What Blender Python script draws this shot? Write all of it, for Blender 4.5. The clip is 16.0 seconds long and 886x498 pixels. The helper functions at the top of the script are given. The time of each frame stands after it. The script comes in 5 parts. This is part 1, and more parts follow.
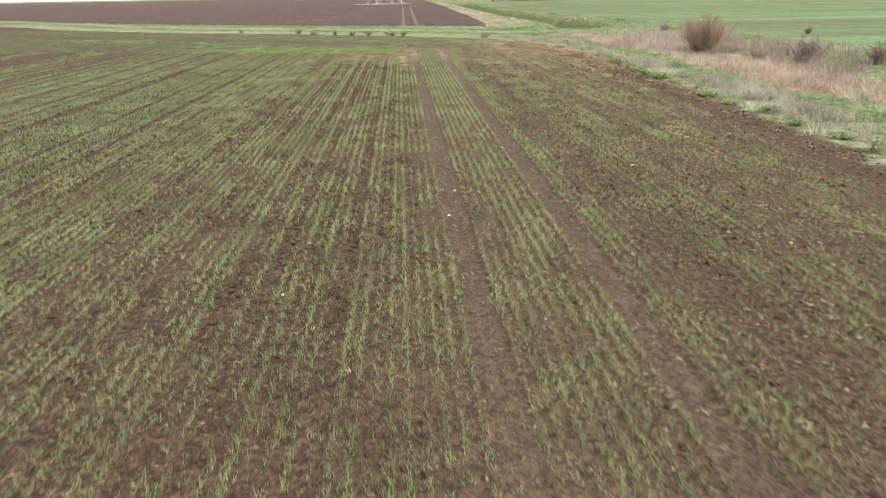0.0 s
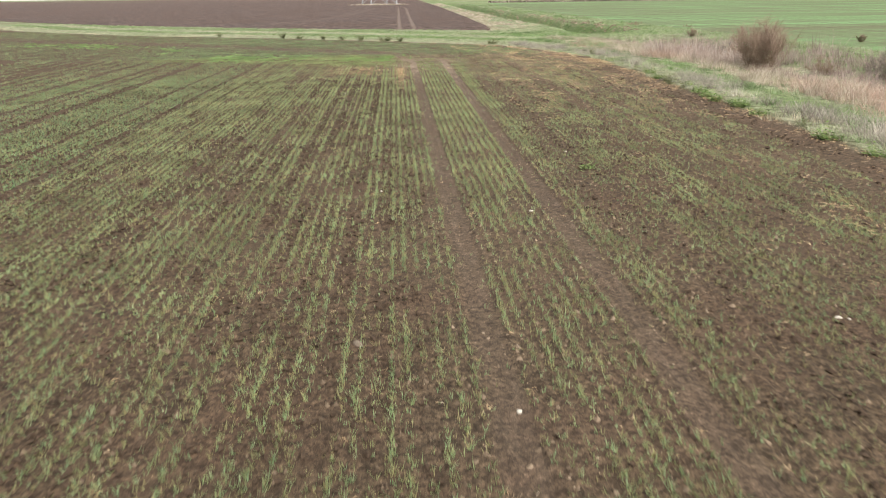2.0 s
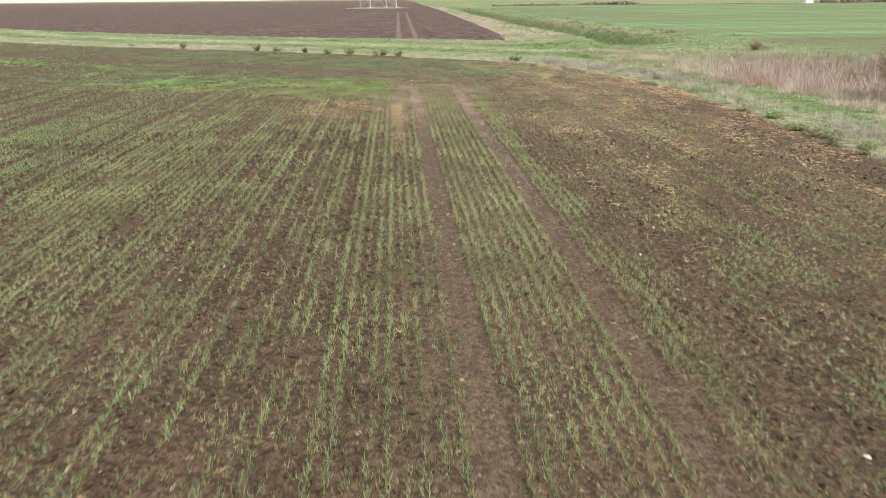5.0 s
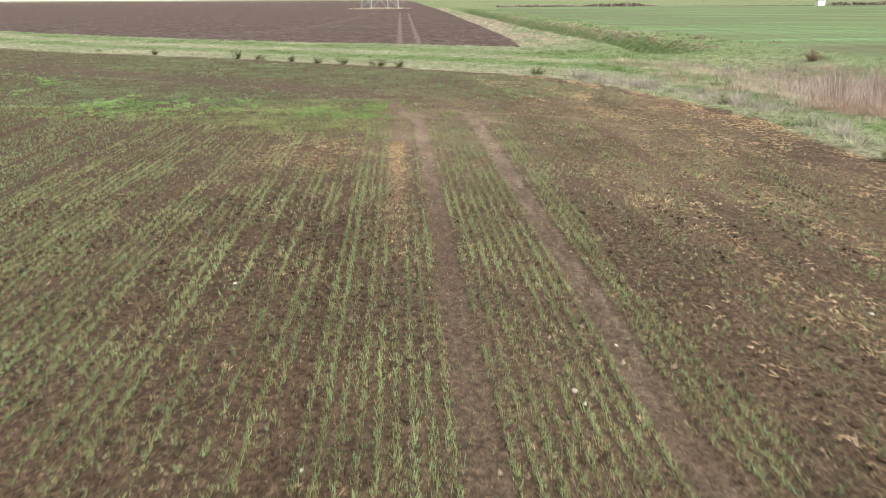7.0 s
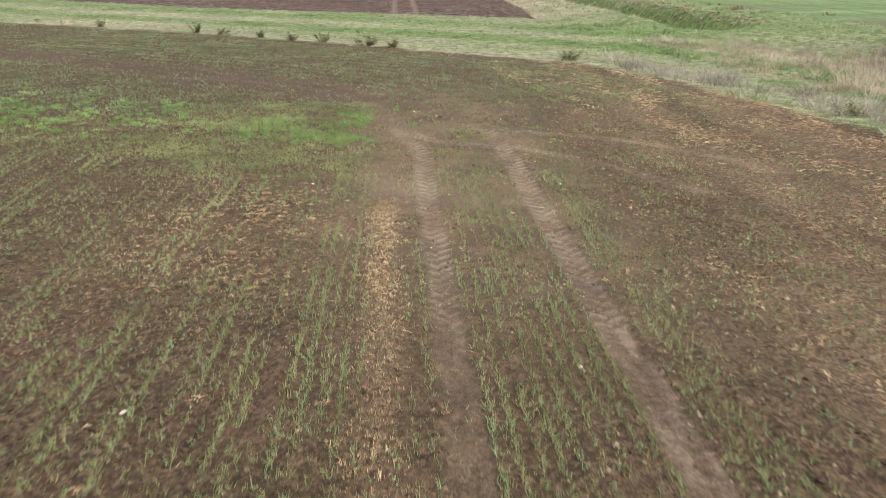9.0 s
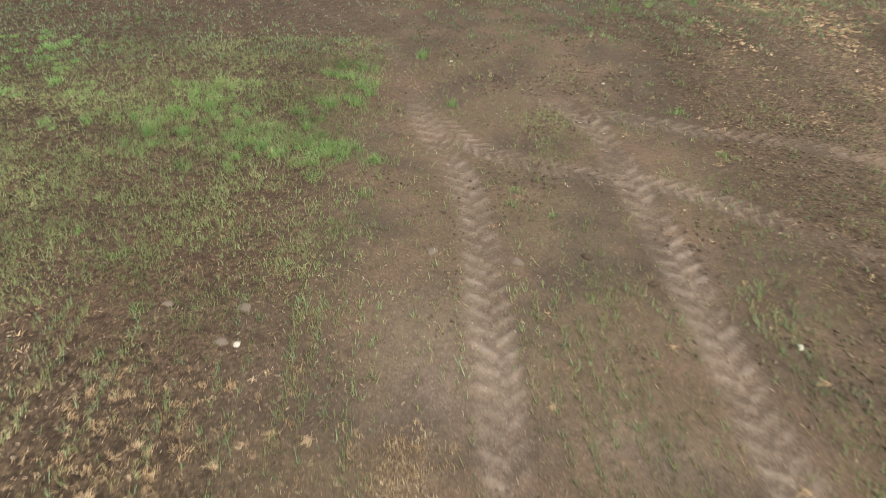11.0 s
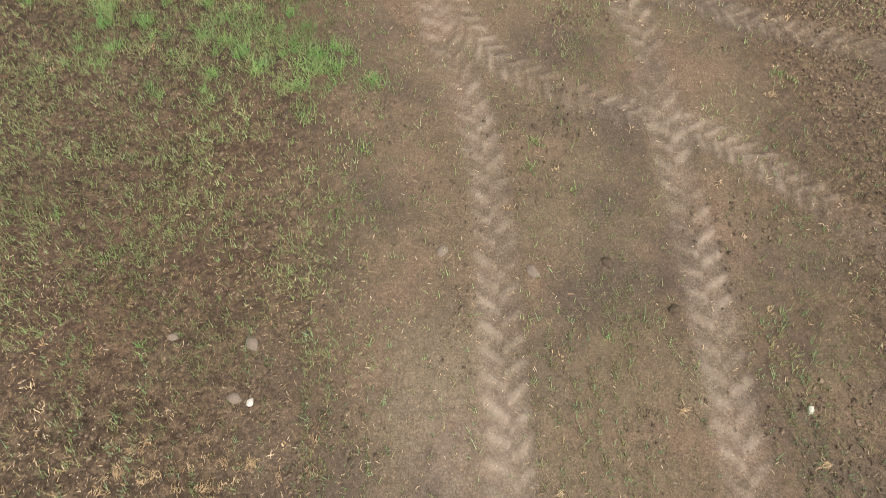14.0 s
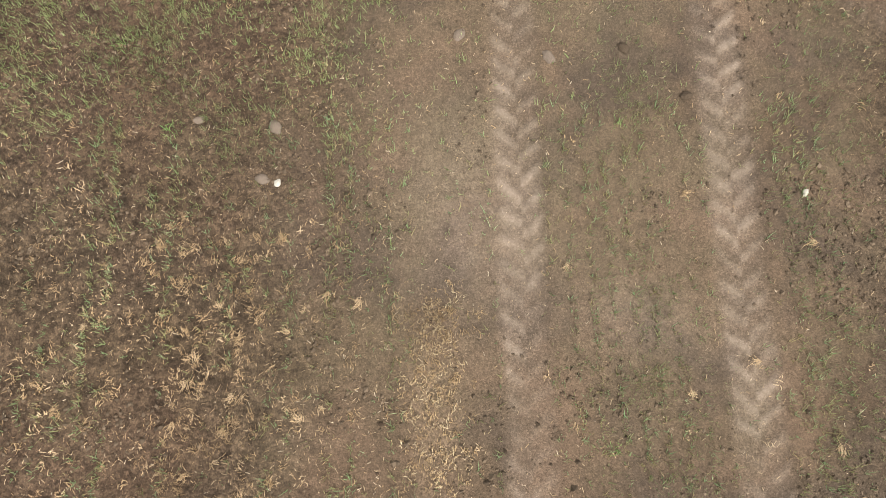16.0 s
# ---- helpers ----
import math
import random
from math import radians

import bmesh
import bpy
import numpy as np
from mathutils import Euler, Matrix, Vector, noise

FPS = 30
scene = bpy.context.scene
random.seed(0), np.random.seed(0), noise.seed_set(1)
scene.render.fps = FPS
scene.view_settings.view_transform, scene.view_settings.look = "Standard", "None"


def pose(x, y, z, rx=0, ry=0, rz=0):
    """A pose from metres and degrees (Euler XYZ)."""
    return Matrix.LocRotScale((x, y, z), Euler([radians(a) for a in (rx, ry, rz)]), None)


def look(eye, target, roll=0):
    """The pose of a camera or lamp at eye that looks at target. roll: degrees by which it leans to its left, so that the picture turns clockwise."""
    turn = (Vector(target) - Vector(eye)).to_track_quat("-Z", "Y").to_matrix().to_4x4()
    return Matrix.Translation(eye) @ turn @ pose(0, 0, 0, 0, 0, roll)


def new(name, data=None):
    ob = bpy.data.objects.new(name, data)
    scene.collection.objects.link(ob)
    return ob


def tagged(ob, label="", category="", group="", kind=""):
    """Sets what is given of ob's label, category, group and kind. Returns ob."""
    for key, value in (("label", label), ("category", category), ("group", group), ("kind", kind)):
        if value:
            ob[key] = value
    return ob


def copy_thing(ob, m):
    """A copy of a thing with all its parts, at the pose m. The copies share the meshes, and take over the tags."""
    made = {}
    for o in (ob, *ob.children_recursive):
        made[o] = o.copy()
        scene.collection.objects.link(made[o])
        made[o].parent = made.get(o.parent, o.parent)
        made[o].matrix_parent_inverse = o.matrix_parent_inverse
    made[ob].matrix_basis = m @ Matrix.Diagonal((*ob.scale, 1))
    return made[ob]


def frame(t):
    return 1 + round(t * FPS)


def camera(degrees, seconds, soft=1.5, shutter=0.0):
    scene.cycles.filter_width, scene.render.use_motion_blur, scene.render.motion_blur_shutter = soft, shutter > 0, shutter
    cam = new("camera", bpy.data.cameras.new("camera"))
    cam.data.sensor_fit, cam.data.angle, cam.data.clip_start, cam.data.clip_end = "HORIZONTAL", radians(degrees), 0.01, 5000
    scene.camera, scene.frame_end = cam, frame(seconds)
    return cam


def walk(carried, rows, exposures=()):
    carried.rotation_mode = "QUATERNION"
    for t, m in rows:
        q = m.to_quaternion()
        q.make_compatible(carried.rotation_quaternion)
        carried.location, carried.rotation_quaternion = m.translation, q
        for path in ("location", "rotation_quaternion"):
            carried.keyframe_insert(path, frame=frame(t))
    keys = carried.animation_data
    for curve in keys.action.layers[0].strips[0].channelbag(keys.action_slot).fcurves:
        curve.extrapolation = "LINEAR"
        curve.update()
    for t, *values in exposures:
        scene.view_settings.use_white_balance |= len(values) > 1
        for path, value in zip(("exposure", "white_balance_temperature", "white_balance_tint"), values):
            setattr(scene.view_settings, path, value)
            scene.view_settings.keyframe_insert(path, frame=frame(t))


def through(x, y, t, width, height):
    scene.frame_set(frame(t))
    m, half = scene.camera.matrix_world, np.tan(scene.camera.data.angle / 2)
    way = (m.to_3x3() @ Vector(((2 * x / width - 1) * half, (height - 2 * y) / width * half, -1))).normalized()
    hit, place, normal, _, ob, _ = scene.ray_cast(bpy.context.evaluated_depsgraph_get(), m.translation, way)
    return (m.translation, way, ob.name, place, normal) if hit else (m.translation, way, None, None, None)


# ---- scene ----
cam = camera(60.9, 16.0, soft=0.45, shutter=0.3)
PATH = [
    (0, (-1.412, 1.489, 3.665), (-1.318, 3.381, 3.024), -1.0),
    (0.5, (-1.579, 3.717, 3.668), (-1.483, 5.608, 3.025), -0.5),
    (1, (-1.551, 5.607, 3.671), (-1.447, 7.498, 3.03), -0.5),
    (1.5, (-1.513, 7.774, 3.662), (-1.404, 9.666, 3.022), -0.6),
    (2, (-1.484, 9.771, 3.66), (-1.375, 11.663, 3.02), -0.7),
    (2.5, (-1.458, 11.981, 3.673), (-1.348, 13.873, 3.033), -0.7),
    (3, (-1.426, 14.033, 3.661), (-1.317, 15.925, 3.024), -0.8),
    (3.5, (-1.396, 16.247, 3.669), (-1.287, 18.14, 3.032), -0.7),
    (4, (-1.354, 18.285, 3.689), (-1.244, 20.177, 3.052), -0.7),
    (4.5, (-1.306, 20.469, 3.695), (-1.197, 22.362, 3.059), -0.6),
    (4.7, (-1.298, 21.295, 3.692), (-1.188, 23.189, 3.059), -0.6),
    (6.8, (-1.208, 29.344, 3.747), (-1.102, 31.238, 3.115), -0.3),
    (7, (-1.196, 30.204, 3.743), (-1.088, 32.099, 3.111), -0.3),
    (7.5, (-1.136, 32.422, 3.759), (-1.027, 34.313, 3.118), -0.4),
    (8, (-1.093, 34.471, 3.763), (-0.977, 36.357, 3.107), -0.3),
    (8.2, (-1.08, 35.312, 3.732), (-0.958, 37.195, 3.069), -0.0),
    (10.3, (-1.06, 44.493, 3.751), (-0.95, 46.269, 2.838), 0.2),
    (10.5, (-1.055, 45.328, 3.768), (-0.961, 47.082, 2.811), 0.1),
    (11, (-1.06, 47.184, 3.814), (-1.01, 48.873, 2.744), -0.6),
    (11.5, (-1.063, 48.917, 4.054), (-1.07, 50.499, 2.83), -1.8),
    (12, (-1.128, 49.806, 4.415), (-1.136, 51.274, 3.057), -1.9),
    (12.5, (-1.122, 50.096, 4.763), (-1.105, 51.438, 3.281), -1.5),
    (13, (-1.103, 50.128, 5.153), (-1.076, 51.349, 3.569), -1.2),
    (13.5, (-1.064, 50.077, 5.553), (-1.041, 51.164, 3.875), -1.1),
    (14, (-1.0, 49.979, 5.815), (-0.993, 50.947, 4.064), -1.8),
    (14.5, (-0.976, 49.901, 5.992), (-0.978, 50.73, 4.172), -2.3),
    (15, (-1.036, 49.844, 6.015), (-1.035, 50.551, 4.144), -1.9),
    (15.5, (-1.068, 49.864, 6.05), (-1.073, 50.416, 4.127), -2.4),
    (16, (-1.137, 49.885, 6.063), (-1.151, 50.324, 4.112), -3.6),
]
walk(cam, [(t, look(eye, target, roll)) for t, eye, target, roll in PATH],
     [(0, 0.90), (4.7, 0.89), (8.2, 0.83), (10.3, 0.63), (11, 0.66), (11.5, 0.71), (12.5, 0.86), (13.5, 0.92), (16, 0.92)])

# ---- overcast daylight ----
world = bpy.data.worlds.new("overcast")
scene.world = world
world.use_nodes = True
wn = world.node_tree
sky = wn.nodes.new("ShaderNodeTexSky")
sky.sky_type, sky.sun_disc = "NISHITA", False
sky.sun_elevation, sky.sun_rotation = radians(42), radians(151)
sky.dust_density, sky.air_density = 4.0, 1.0
pale = wn.nodes.new("ShaderNodeMix")
pale.data_type = "RGBA"
pale.inputs[0].default_value = 0.75
pale.inputs[7].default_value = (6.6, 6.45, 6.1, 1)
wn.links.new(sky.outputs[0], pale.inputs[6])
wn.links.new(pale.outputs[2], wn.nodes["Background"].inputs[0])
wn.nodes["Background"].inputs[1].default_value = 0.107
sun = new("sun", bpy.data.lights.new("sun", "SUN"))
sun.data.energy, sun.data.angle, sun.data.color = 2.7, radians(15), (1.0, 0.97, 0.92)
sun.matrix_world = look((28, -50, 52), (0, 0, 0))


# ---- small helpers ----
rng = np.random.default_rng(11)
TABLE = np.random.default_rng(3).random((8, 256, 256))


def vnoise(x, y, k=0):
    """Smooth value noise, 0 to 1, one cell per unit."""
    x, y = np.asarray(x, float), np.asarray(y, float)
    xi, yi = np.floor(x).astype(int), np.floor(y).astype(int)
    u, v = x - xi, y - yi
    u, v = u * u * (3 - 2 * u), v * v * (3 - 2 * v)
    a, b, c, d = xi % 256, (xi + 1) % 256, yi % 256, (yi + 1) % 256
    t = TABLE[k % 8]
    return (t[a, c] * (1 - u) + t[b, c] * u) * (1 - v) + (t[a, d] * (1 - u) + t[b, d] * u) * v


def fbm(x, y, k=0, octaves=4):
    out, amp = 0, 0.5
    for n in range(octaves):
        out = out + amp * vnoise(np.asarray(x) * 2**n + 17.3 * n, np.asarray(y) * 2**n - 9.1 * n, k + n)
        amp *= 0.5
    return out / (1 - 0.5**octaves)


def step(a, b, x):
    t = np.clip((np.asarray(x, float) - a) / (b - a), 0, 1)
    return t * t * (3 - 2 * t)


def inside(x, y, poly):
    """Whether points lie in a closed polygon."""
    hit = np.zeros(np.shape(x), bool)
    for (ax, ay), (bx, by) in zip(poly, poly[1:] + poly[:1]):
        if ay != by:
            hit ^= ((ay > y) != (by > y)) & (x < (bx - ax) * (y - ay) / (by - ay) + ax)
    return hit


def away(x, y, line):
    """Distance to a polyline."""
    best = np.full(np.shape(x), 1e9)
    for (ax, ay), (bx, by) in zip(line, line[1:]):
        ux, uy = bx - ax, by - ay
        t = np.clip(((x - ax) * ux + (y - ay) * uy) / (ux * ux + uy * uy), 0, 1)
        best = np.minimum(best, np.hypot(x - ax - t * ux, y - ay - t * uy))
    return best


def along(x, y, line):
    """Distance across (signed) and along a polyline, at its nearest piece."""
    best, across, run, s0 = np.full(np.shape(x), 1e9), np.zeros(np.shape(x)), np.zeros(np.shape(x)), 0.0
    for (ax, ay), (bx, by) in zip(line, line[1:]):
        ux, uy = bx - ax, by - ay
        length = math.hypot(ux, uy)
        t = np.clip(((x - ax) * ux + (y - ay) * uy) / length**2, 0, 1)
        dx, dy = x - ax - t * ux, y - ay - t * uy
        d = np.hypot(dx, dy)
        near = d < best
        side = np.where(ux * dy - uy * dx > 0, -1.0, 1.0)
        across, run, best = np.where(near, side * d, across), np.where(near, s0 + t * length, run), np.where(near, d, best)
        s0 += length
    return across, run


def bent(points, n=8):
    """A smooth polyline through points (Catmull-Rom)."""
    p = [Vector((*a, 0)) for a in points]
    p = [p[0] * 2 - p[1]] + p + [p[-1] * 2 - p[-2]]
    out = []
    for a, b, c, d in zip(p, p[1:], p[2:], p[3:]):
        for k in range(n):
            t = k / n
            v = 0.5 * (2 * b + (c - a) * t + (2 * a - 5 * b + 4 * c - d) * t * t + (3 * b - a - 3 * c + d) * t**3)
            out.append((v.x, v.y))
    return out + [(p[-2].x, p[-2].y)]


# ---- plan of the place ----
EDGE = [(8.6, -80), (8.9, 10), (9.3, 22), (9.9, 32), (10.2, 44), (10.3, 52), (10.2, 56), (9.0, 61.3), (6.3, 67.8), (-1, 74), (-15, 84), (-28.6, 92), (-47, 108), (-75, 142), (-170, 255)]
FIELD = EDGE + [(-900, 1100), (-900, -80)]
PLOUGH_EDGE = [(-170, 277), (-83, 168), (-45, 128), (-16.8, 105.8), (-10.5, 102.6), (0, 97.3), (8.9, 92)]
PLOUGH_SIDE = [(8.9, 92), (9.6, 110), (10.2, 135), (11.5, 200), (12.6, 260), (14, 440), (18, 1400)]
PLOUGH = PLOUGH_EDGE + PLOUGH_SIDE[1:] + [(-1700, 1400)]
CROP = [(30.5, -80), (30, 20), (29.2, 48), (28.8, 80), (28.6, 101), (29.5, 171), (32, 260), (38, 345), (900, 345), (900, -80)]
TRACK_L = bent([(-0.53, -30), (-0.53, 0), (-0.53, 25), (-0.53, 48), (-0.52, 53), (-0.6, 54.5), (-0.93, 55.95), (-1.25, 57.8), (-1.9, 60.2), (-4.2, 63.2), (-9.9, 66.3), (-16, 70.5), (-30, 79)])
TRACK_R = bent([(1.26, -30), (1.26, 0), (1.26, 25), (1.26, 48), (1.25, 53), (1.21, 54.85), (1.12, 56.0), (0.8, 56.9), (0.35, 58), (-0.07, 59.2), (-1.9, 61.9), (-3.9, 64.2), (-9.2, 68.4), (-15.5, 72.3), (-29.5, 81)])
TURN_A = bent([(-1.0, 56.6), (-0.5, 55.6), (0.02, 55.13), (0.77, 54.7), (1.25, 54.5), (1.82, 54.15), (2.4, 53.6), (3.4, 52.4), (4.2, 51.0)])
TURN_B = bent([(0.5, 57.0), (1.0, 56.6), (1.62, 56.23), (2.48, 55.73), (3.13, 55.44), (4.1, 54.9), (5.2, 53.8), (6.2, 52.2)])
HALF = 0.19


def tread(x, y, line, clear):
    """Depth of a tyre's print (m) and how dusty it is: staggered lugs that meet in a V."""
    c, s = along(x, y, line)
    s = s + 0.10 * (fbm(x * 3.1, y * 3.1, 7, 3) - 0.5)
    wob = (fbm(x * 1.3, y * 1.3, 5, 2) - 0.5) * 0.10
    body = 1 - step(HALF - 0.07, HALF + 0.07, np.abs(c + wob))
    turned = (clear < 0.99) & (y > 50)
    phase = s / np.where(turned, 0.17, 0.225) - np.abs(c) * np.where(turned, 4.0, 3.2) + np.where(c > 0, 0.5, 0.0)
    lug = step(0.42, 0.95, 0.5 + 0.5 * np.cos(2 * np.pi * phase)) * body * (1 - step(0.16, 0.23, np.abs(c)))
    worn = np.maximum(step(0.3, 0.6, fbm(x * 2.4, y * 1.6, 2, 3)), 0.75 * (clear > 0.7) * (clear < 0.99))
    rim = np.exp(-((np.abs(c) - HALF - 0.06) / 0.07) ** 2)
    depth = -0.016 * body + np.where(turned, 0.03, 0.015) * lug * (0.35 + 0.65 * worn) * clear + 0.006 * rim
    return depth, body, lug * (0.5 + 0.5 * worn)


def tracks(x, y):
    """All prints together: height, bare ground, lugs."""
    x, y = np.asarray(x, float), np.asarray(y, float)
    depth, body, lug = np.zeros(x.shape), np.zeros(x.shape), np.zeros(x.shape)
    near = (np.abs(x) < 32) & (y > -30) & (y < 84) & ((y > 50) | (np.abs(x - 0.36) < 2))
    if near.any():
        px, py = x[near], y[near]
        d0, b0, l0 = 0, 0, 0
        for line, weight in ((TURN_A, 0.8), (TURN_B, 0.85), (TRACK_L, 1.0), (TRACK_R, 1.0)):
            clear = weight * (0.25 + 0.75 * step(40, 48, py))
            d, b, l = tread(px, py, line, clear)
            fade = weight * (1 - 0.6 * step(55.5, 58, py))
            d0 = d0 * (1 - b * fade) + d * fade
            b0, l0 = np.maximum(b0, b * fade), np.maximum(l0 * (1 - b * 0.7), l * fade)
        depth[near], body[near], lug[near] = d0, b0, l0
    return depth, body, lug


def drain_mid(y):
    """Where the drain's bed runs."""
    return 19.5 - 0.02 * np.clip(y - 90, 0, 35) + 0.00007 * np.clip(y - 125, 0, 300) ** 2


def ditch(x, y):
    """The big drain beyond the grass lane, and the shallow reedy hollow that it grows out of."""
    mid = drain_mid(y)
    u = x - mid
    far = step(0, 4.5, y - 83 - 1.0 * np.clip(x - 18.5, 0, 5))
    big = -1.7 * step(-4.4, -1.1, u) * (1 - step(1.3, 3.6, u)) + 0.22 * np.exp(-((u - 4.2) / 0.9) ** 2) + 0.3 * np.exp(-((u + 5.0) / 1.3) ** 2)
    v = x - 19.5
    low = -0.55 * np.exp(-(v / 3.4) ** 2) * step(-40, 0, y) * (1 - step(76, 84, y))
    return far * big * (1 - step(260, 420, y)) + low


def lay(x, y):
    """Height of the ground without the crumbs."""
    return ditch(x, y) + 0.05 * (fbm(x * 0.12, y * 0.12, 4, 2) - 0.5)


def in_field(x, y):
    return inside(x, y, FIELD)


def packed(x, y):
    """Where wheels and rain have closed the soil's surface on the headland."""
    core = step(43, 50, y) * (1 - step(60, 66, y)) * step(-3.4, -1.2, x + 0.9 * (fbm(x * 0.8, y * 0.8, 1, 2) - 0.5)) * (1 - step(1.9, 3.4, x))
    wide = 0.25 * step(43, 50, y) * step(-9, -3, x) * (1 - step(3, 7, x))
    return np.clip(np.maximum(core, wide), 0, 1)


def height(x, y):
    x, y = np.asarray(x, float), np.asarray(y, float)
    z = lay(x, y)
    near = (x > -60) & (x < 11) & (y < 95)
    if near.any():
        px, py = x[near], y[near]
        depth, body, lug = tracks(px, py)
        rough = 1 - body * (0.45 + 0.35 * step(43, 48, py))
        crumbs = 0.028 * (fbm(px * 6, py * 6, 1, 3) - 0.5) + 0.05 * np.clip(fbm(px * 13, py * 13, 2, 2) - 0.55, 0, 1)
        crumbs = (crumbs + 0.04 * (fbm(px * 1.6, py * 1.6, 6, 2) - 0.5)) * (1 - 0.72 * packed(px, py))
        rows = 0.008 * np.cos(2 * np.pi * (px - 0.03) / 0.165) * (1 - step(40, 47, py))
        z[near] += depth + (crumbs + rows) * rough
    return z


# ---- materials ----
def material(name, rough=0.9):
    m = bpy.data.materials.new(name)
    m.use_nodes = True
    bsdf = m.node_tree.nodes["Principled BSDF"]
    bsdf.inputs["Roughness"].default_value = rough
    bsdf.inputs["Specular IOR Level"].default_value = 0.2
    return m, m.node_tree, bsdf


def node(tree, kind, **values):
    n = tree.nodes.new(kind)
    for key, value in values.items():
        n.inputs[key.replace("_", " ")].default_value = value
    return n


def noise_of(tree, scale, detail=4.0, rough=0.6, where="Object", stretch=None):
    co = tree.nodes.new("ShaderNodeTexCoord")
    n = node(tree, "ShaderNodeTexNoise", Scale=scale, Detail=detail, Roughness=rough)
    if stretch:
        mp = tree.nodes.new("ShaderNodeMapping")
        mp.inputs["Scale"].default_value = stretch
        tree.links.new(co.outputs[where], mp.inputs[0])
        tree.links.new(mp.outputs[0], n.inputs["Vector"])
    else:
        tree.links.new(co.outputs[where], n.inputs["Vector"])
    return n.outputs["Fac"]


def ramp(tree, fac, stops):
    r = tree.nodes.new("ShaderNodeValToRGB")
    while len(r.color_ramp.elements) < len(stops):
        r.color_ramp.elements.new(0.5)
    for e, (p, c) in zip(r.color_ramp.elements, stops):
        e.position, e.color = p, (*c, 1) if len(c) == 3 else c
    tree.links.new(fac, r.inputs[0])
    return r.outputs[0]


def mixed(tree, fac, a, b, how="MIX"):
    m = tree.nodes.new("ShaderNodeMix")
    m.data_type, m.blend_type = "RGBA", how
    for value, slot in ((fac, 0), (a, 6), (b, 7)):
        if isinstance(value, (int, float)):
            m.inputs[slot].default_value = value
        elif isinstance(value, tuple):
            m.inputs[slot].default_value = (*value, 1)
        else:
            tree.links.new(value, m.inputs[slot])
    return m.outputs[2]


def calc(tree, how, a, b=0.0):
    m = tree.nodes.new("ShaderNodeMath")
    m.operation = how
    m.use_clamp = True
    for value, slot in ((a, 0), (b, 1)):
        if isinstance(value, (int, float)):
            m.inputs[slot].default_value = value
        else:
            tree.links.new(value, m.inputs[slot])
    return m.outputs[0]


def cells_of(tree, scale, wobble):
    """Crumbs: a random grey per crumb and the height of its dome."""
    co = tree.nodes.new("ShaderNodeTexCoord")
    n = node(tree, "ShaderNodeTexNoise", Scale=scale * 0.8, Detail=2.0)
    tree.links.new(co.outputs["Object"], n.inputs["Vector"])
    push = tree.nodes.new("ShaderNodeVectorMath")
    push.operation = "MULTIPLY_ADD"
    push.inputs[1].default_value = (wobble / scale,) * 3
    tree.links.new(n.outputs["Color"], push.inputs[0])
    tree.links.new(co.outputs["Object"], push.inputs[2])
    v = node(tree, "ShaderNodeTexVoronoi", Scale=scale)
    tree.links.new(push.outputs[0], v.inputs["Vector"])
    split = tree.nodes.new("ShaderNodeSeparateColor")
    tree.links.new(v.outputs["Color"], split.inputs[0])
    dome = calc(tree, "SUBTRACT", 1.0, v.outputs["Distance"])
    return split.outputs[0], dome


def attr(tree, name):
    a = tree.nodes.new("ShaderNodeAttribute")
    a.attribute_name = name
    return a.outputs["Fac"]


def bump(tree, bsdf, fac, strength, distance):
    b = node(tree, "ShaderNodeBump", Strength=strength, Distance=distance)
    tree.links.new(fac, b.inputs["Height"])
    tree.links.new(b.outputs[0], bsdf.inputs["Normal"])


